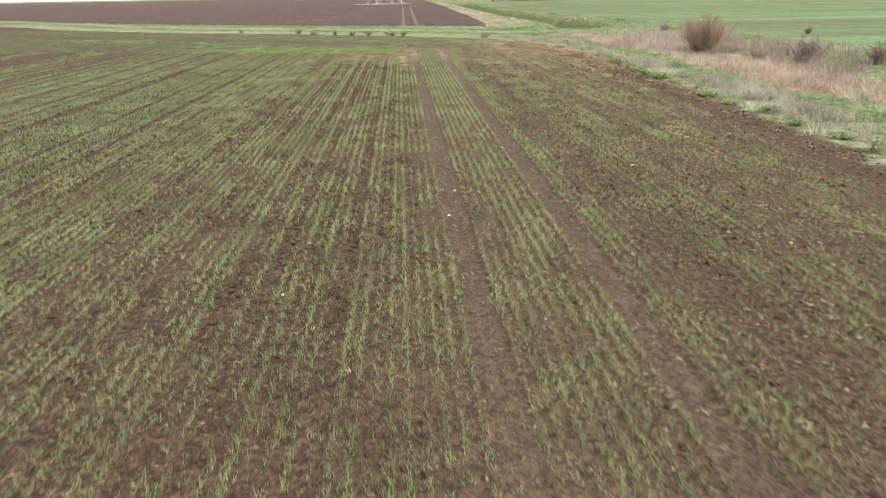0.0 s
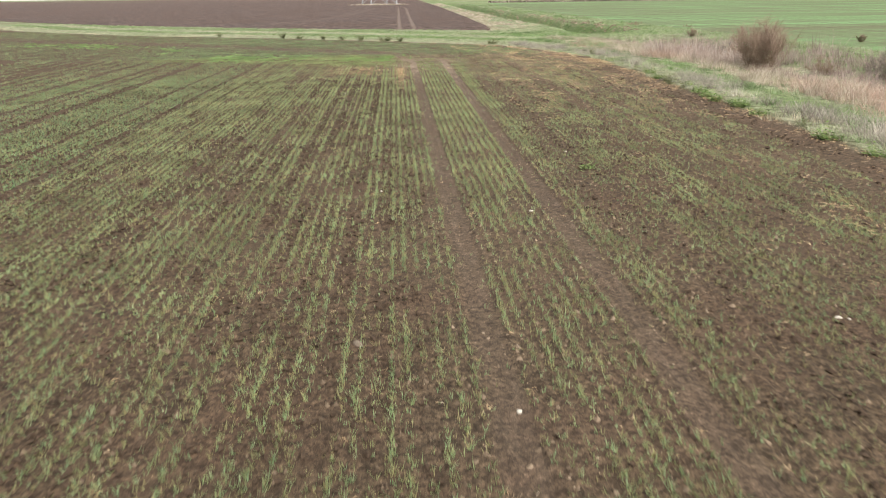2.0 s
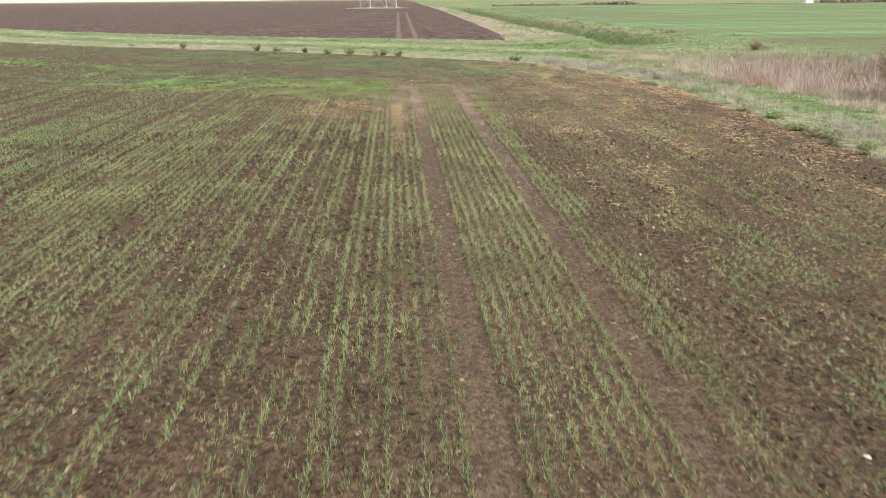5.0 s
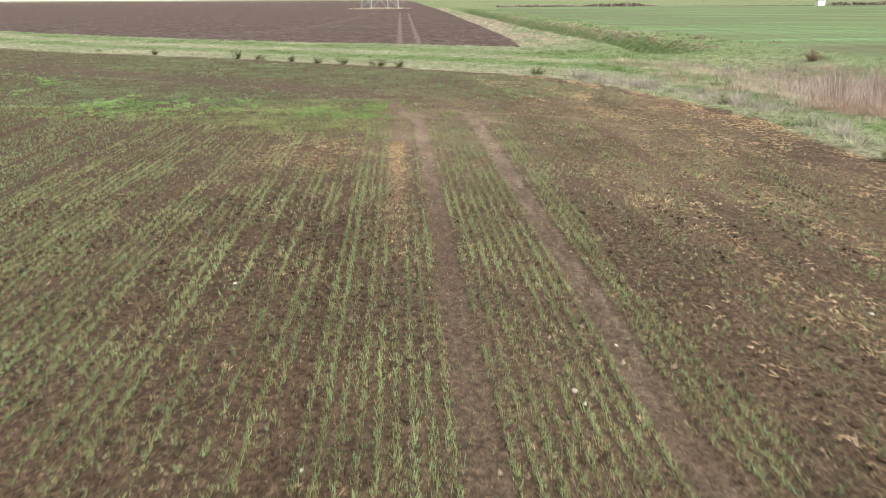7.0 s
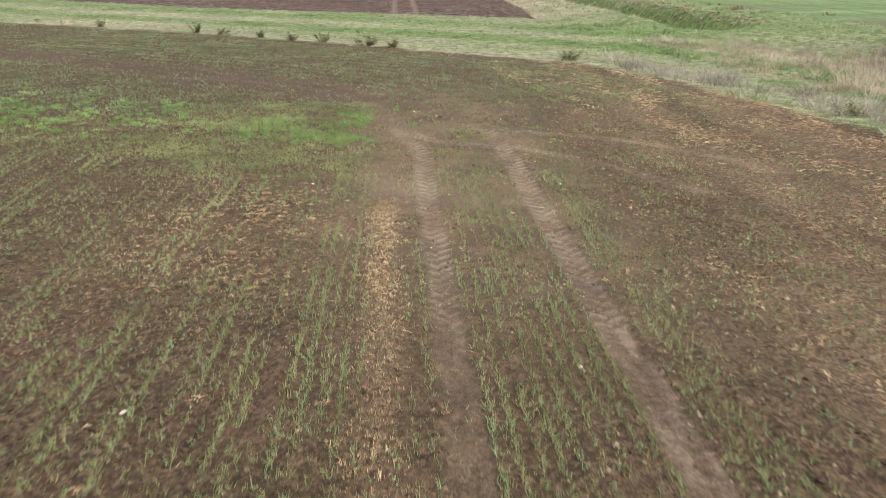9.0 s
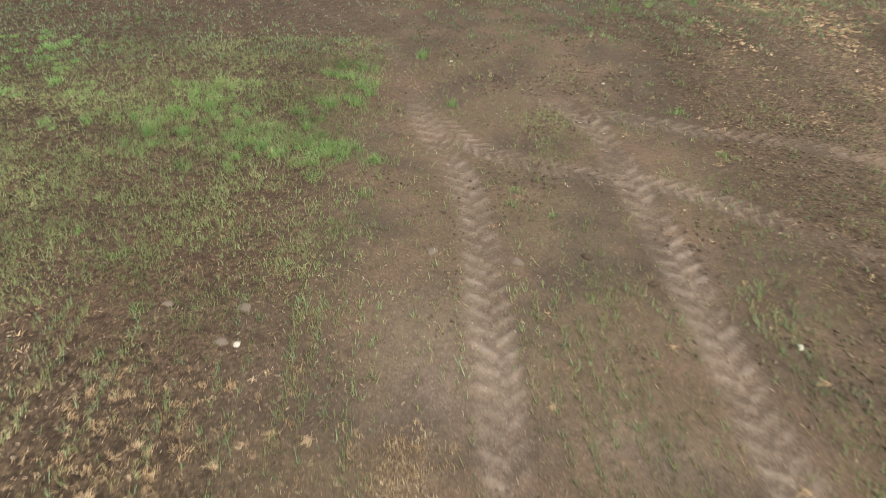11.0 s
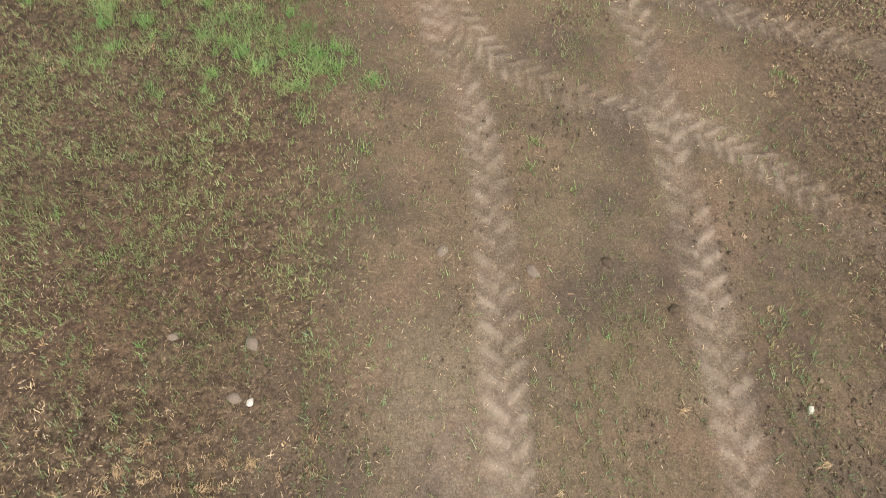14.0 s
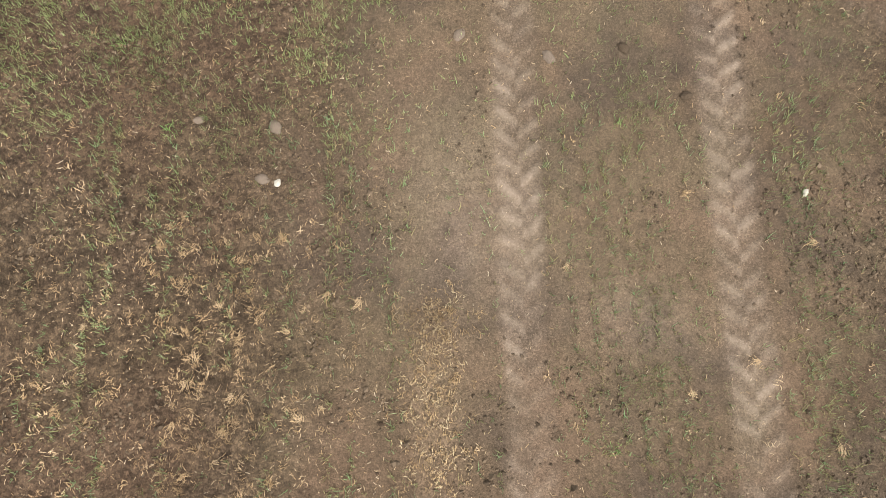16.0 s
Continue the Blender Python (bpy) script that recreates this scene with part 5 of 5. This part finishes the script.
put([new("grass_tuft", tuft(k, 0.16, 60)) for k in (1, 2, 3)],
    [(-0.63, 56.78), (-1.6, 55.14), (-2.03, 55.62), (-1.0, 58.81), (-1.89, 57.52), (-1.92, 56.92), (-2.25, 56.84), (-4.8, 56.59), (-4.35, 56.81), (-5.36, 56.43), (-4.48, 56.06), (-3.87, 56.93), (-2.95, 55.6), (-2.14, 55.5), (-1.96, 55.31), (-4.0, 56.08), (-1.75, 57.25), (-2.1, 57.1), (-2.5, 56.1), (-3.4, 56.3)],
    "bright green tuft of grass in bare soil", "grass", "green tufts", (0.7, 1.2))
put([new("grass_tuft", tuft(k, 0.10, 26)) for k in (5, 6)],
    [(-1.69, 54.32), (-0.13, 54.02), (-4.48, 53.68), (-3.94, 53.2), (-3.48, 52.38), (0.25, 53.77), (2.22, 57.44), (2.28, 56.33), (2.43, 55.01), (0.35, 52.3), (0.1, 49.6), (-0.05, 54.3)],
    "thin green tuft of cereal seedlings", "grass", "thin tufts", (0.7, 1.1))

# straw clumps too many to count
n = 85000
x, y = rng.uniform(-7, 10, n), rng.uniform(6, 72, n)
ok = (rng.random(n) < 0.012 + 0.75 * straw_amount(x, y) ** 1.2 * step(0.40, 0.62, fbm(x * 2.0, y * 1.2, 1, 2)) * step(0.36, 0.56, fbm(x * 1.5, y * 0.3, 4, 2))) & in_field(x, y)
x, y = x[ok], y[ok]
v, q, f, tone = fans(ground_points(x, y), 0.8, rng.uniform(0.04, 0.12, len(x)) * np.where(y > 46, 0.6, 1.0), 7, rng, np.repeat(np.where(y > 46, 1.2, 1.0), 7))
tone = 0.15 + 0.7 * tone
stuff("straw_stubble", mesh_of("straw_stubble", v, q, f, M_STRAW, tone=tone), "tufts of straw-coloured dead stubble on the soil", "straw")
n = 380
x = np.where(rng.random(n) < 0.6, np.where(rng.random(n) < 0.5, -3.3, -2.86) + rng.normal(0, 0.12, n), rng.uniform(-5.0, -1.9, n))
y = 51.6 - 4.6 * rng.random(n)
v, q, f, tone = fans(ground_points(x, y), 0.4, rng.uniform(0.03, 0.065, n), 13, rng, 0.7)
stuff("straw_stubble", mesh_of("straw_stubble", v, q, f, M_STRAW, tone=0.05 + 0.65 * tone), "rows of frayed straw stubble left in the soil", "straw")
n = 60000
x, y = rng.uniform(2.6, 10.3, n), rng.uniform(26, 69, n)
hover = step(44, 47, y) * (1 - step(57, 60, y)) * (1 - step(4.6, 6, x))
drift = (1 - hover) * step(0.5, 0.66, fbm(x * 1.2, y * 0.55, 2, 3)) * (step(26, 40, y) * step(0.45, 0.6, fbm(x * 0.5, y * 0.1, 6, 2)) * 0.35 + step(4, 6.5, x) * step(51, 56, y) * 0.5 + 0.7 * np.exp(-(away(x, y, EDGE) / 0.6) ** 2))
ok = (rng.random(n) < drift * 0.48) & in_field(x, y)
x, y = x[ok], y[ok]
v, q, f, tone = fans(ground_points(x, y), 0.8, rng.uniform(0.05, 0.14, len(x)), 6, rng, 1.9)
stuff("straw_drift", mesh_of("straw_drift", v, q, f, M_STRAW, tone=0.25 + 0.6 * tone), "drifts of flattened tan straw towards the field's edge", "straw")
n = 950
x, y = rng.normal(-1.3, 0.15, n), 50.75 - 9 * rng.random(n) ** 1.8 + rng.normal(0, 0.12, n)
v, q, f, tone = fans(ground_points(x, y), 0.7, rng.uniform(0.02, 0.055, n), 6, rng, 0.9)
stuff("amber_straw", mesh_of("amber_straw", v, q, f, M_AMBER, tone=tone), "strip of amber-coloured chopped straw on bare soil", "straw")

# spoil on the drain bank
n = 170
y = 88.5 + 62 * rng.random(n) ** 1.6
x = drain_mid(y) + 3.3 + rng.normal(0, 0.4, n)
size = rng.uniform(0.06, 0.18, n) * (1 - 0.4 * step(100, 140, y))
v, f = lumps(np.stack([x, y, lay(x, y) + size * 0.1], 1), size, 0.5, True)
stuff("bank_spoil", mesh_of("bank_spoil", v, None, f, M_SPOIL), "brown lumps of dredged earth on the drain bank", "spoil")


# ---- far off ----
def beam(name, a, b, wide, mat, parent):
    v, q = tubes(np.array([a], float), np.array([b], float), np.array([wide]), np.array([wide]))
    return part(name, mesh_of(name, v, q, None, mat), parent)


pylon = tagged(new("pylon"), "grey lattice steel electricity pylon standing in the ploughed field", "pylon")
pylon.matrix_basis = pose(-7.5, 330, 0.05, 0, 0, 22)
corners = [(-5.5, -5.5), (5.5, -5.5), (5.5, 5.5), (-5.5, 5.5)]
levels = [(0, 1.0), (9, 0.8), (17, 0.62), (24, 0.46), (30, 0.34), (36, 0.26), (42, 0.2)]
for cx0, cy0 in corners:
    beam("leg", (cx0, cy0, -0.2), (cx0 * 0.2, cy0 * 0.2, 42), 0.22, M_STEEL, pylon)
    beam("footing", (cx0, cy0, -0.3), (cx0, cy0, 0.5), 0.5, M_CONCRETE, pylon)
for (za, ka), (zb, kb) in zip(levels, levels[1:]):
    for (ax, ay), (bx, by) in zip(corners, corners[1:] + corners[:1]):
        beam("brace", (ax * ka, ay * ka, za), (bx * kb, by * kb, zb), 0.1, M_STEEL, pylon)
        beam("brace", (bx * ka, by * ka, za), (ax * kb, ay * kb, zb), 0.1, M_STEEL, pylon)
px0, py0 = rng.normal(-7.5, 7, 5000), rng.normal(330, 11, 5000)
ok = np.hypot((px0 + 7.5) / 13, (py0 - 330) / 22) < 1
herb("pylon_grass", (px0[ok], py0[ok]), (0.2, 0.5), (0.15, 0.4), 1.2, M_PALE, "pale uncut grass round the pylon's feet")

n = 9000
x = np.concatenate([rng.uniform(40, 460, n), rng.uniform(-1500, 5, 600)])
y = np.concatenate([352 + 10 * fbm(x[:n] * 0.02, x[:n] * 0, 1, 2) + rng.normal(0, 1.6, n), np.full(600, 1404.0) + rng.normal(0, 2, 600)])
dense = np.exp(-((x - 92) / 14) ** 4) + step(182, 196, x) + 0.5 * step(0.5, 0.65, fbm(x * 0.05, x * 0 + 5, 3, 3))
tall = np.where(x > 20, 0.35 + 1.5 * np.clip(dense, 0, 1) * (0.6 + 0.7 * vnoise(x * 0.25, x * 0, 2)), 0.9) * rng.uniform(0.4, 1.1, n + 600)
stuff("far_hedge", blades("far_hedge", np.stack([x, y, 0 * x - 0.1], 1), tall, rng.uniform(0.3, 0.7, n + 600), tall * rng.uniform(0.3, 1.2, n + 600), M_FAR), "low dark leafless hedge on the far side of the fields", "hedge")

hut = tagged(new("hut"), "tiny white hut by the far hedge", "hut")
hut.location = (172, 345, 0)
for name, lo, hi, mat in (("walls", (-1.5, -1, -0.1), (1.5, 1, 2.1), M_WHITE), ("roof", (-1.7, -1.2, 2.1), (1.7, 1.2, 2.3), M_STEEL)):
    bm = bmesh.new()
    bmesh.ops.create_cube(bm, size=1.0)
    for v in bm.verts:
        v.co = Vector([a + (b - a) * (c + 0.5) for a, b, c in zip(lo, hi, v.co)])
        if name == "roof" and v.co.z > 2.2:
            v.co.y *= 0.15
            v.co.z = 2.9
    me = bpy.data.meshes.new(name)
    bm.to_mesh(me)
    bm.free()
    me.materials.append(mat)
    part(name, me, hut)
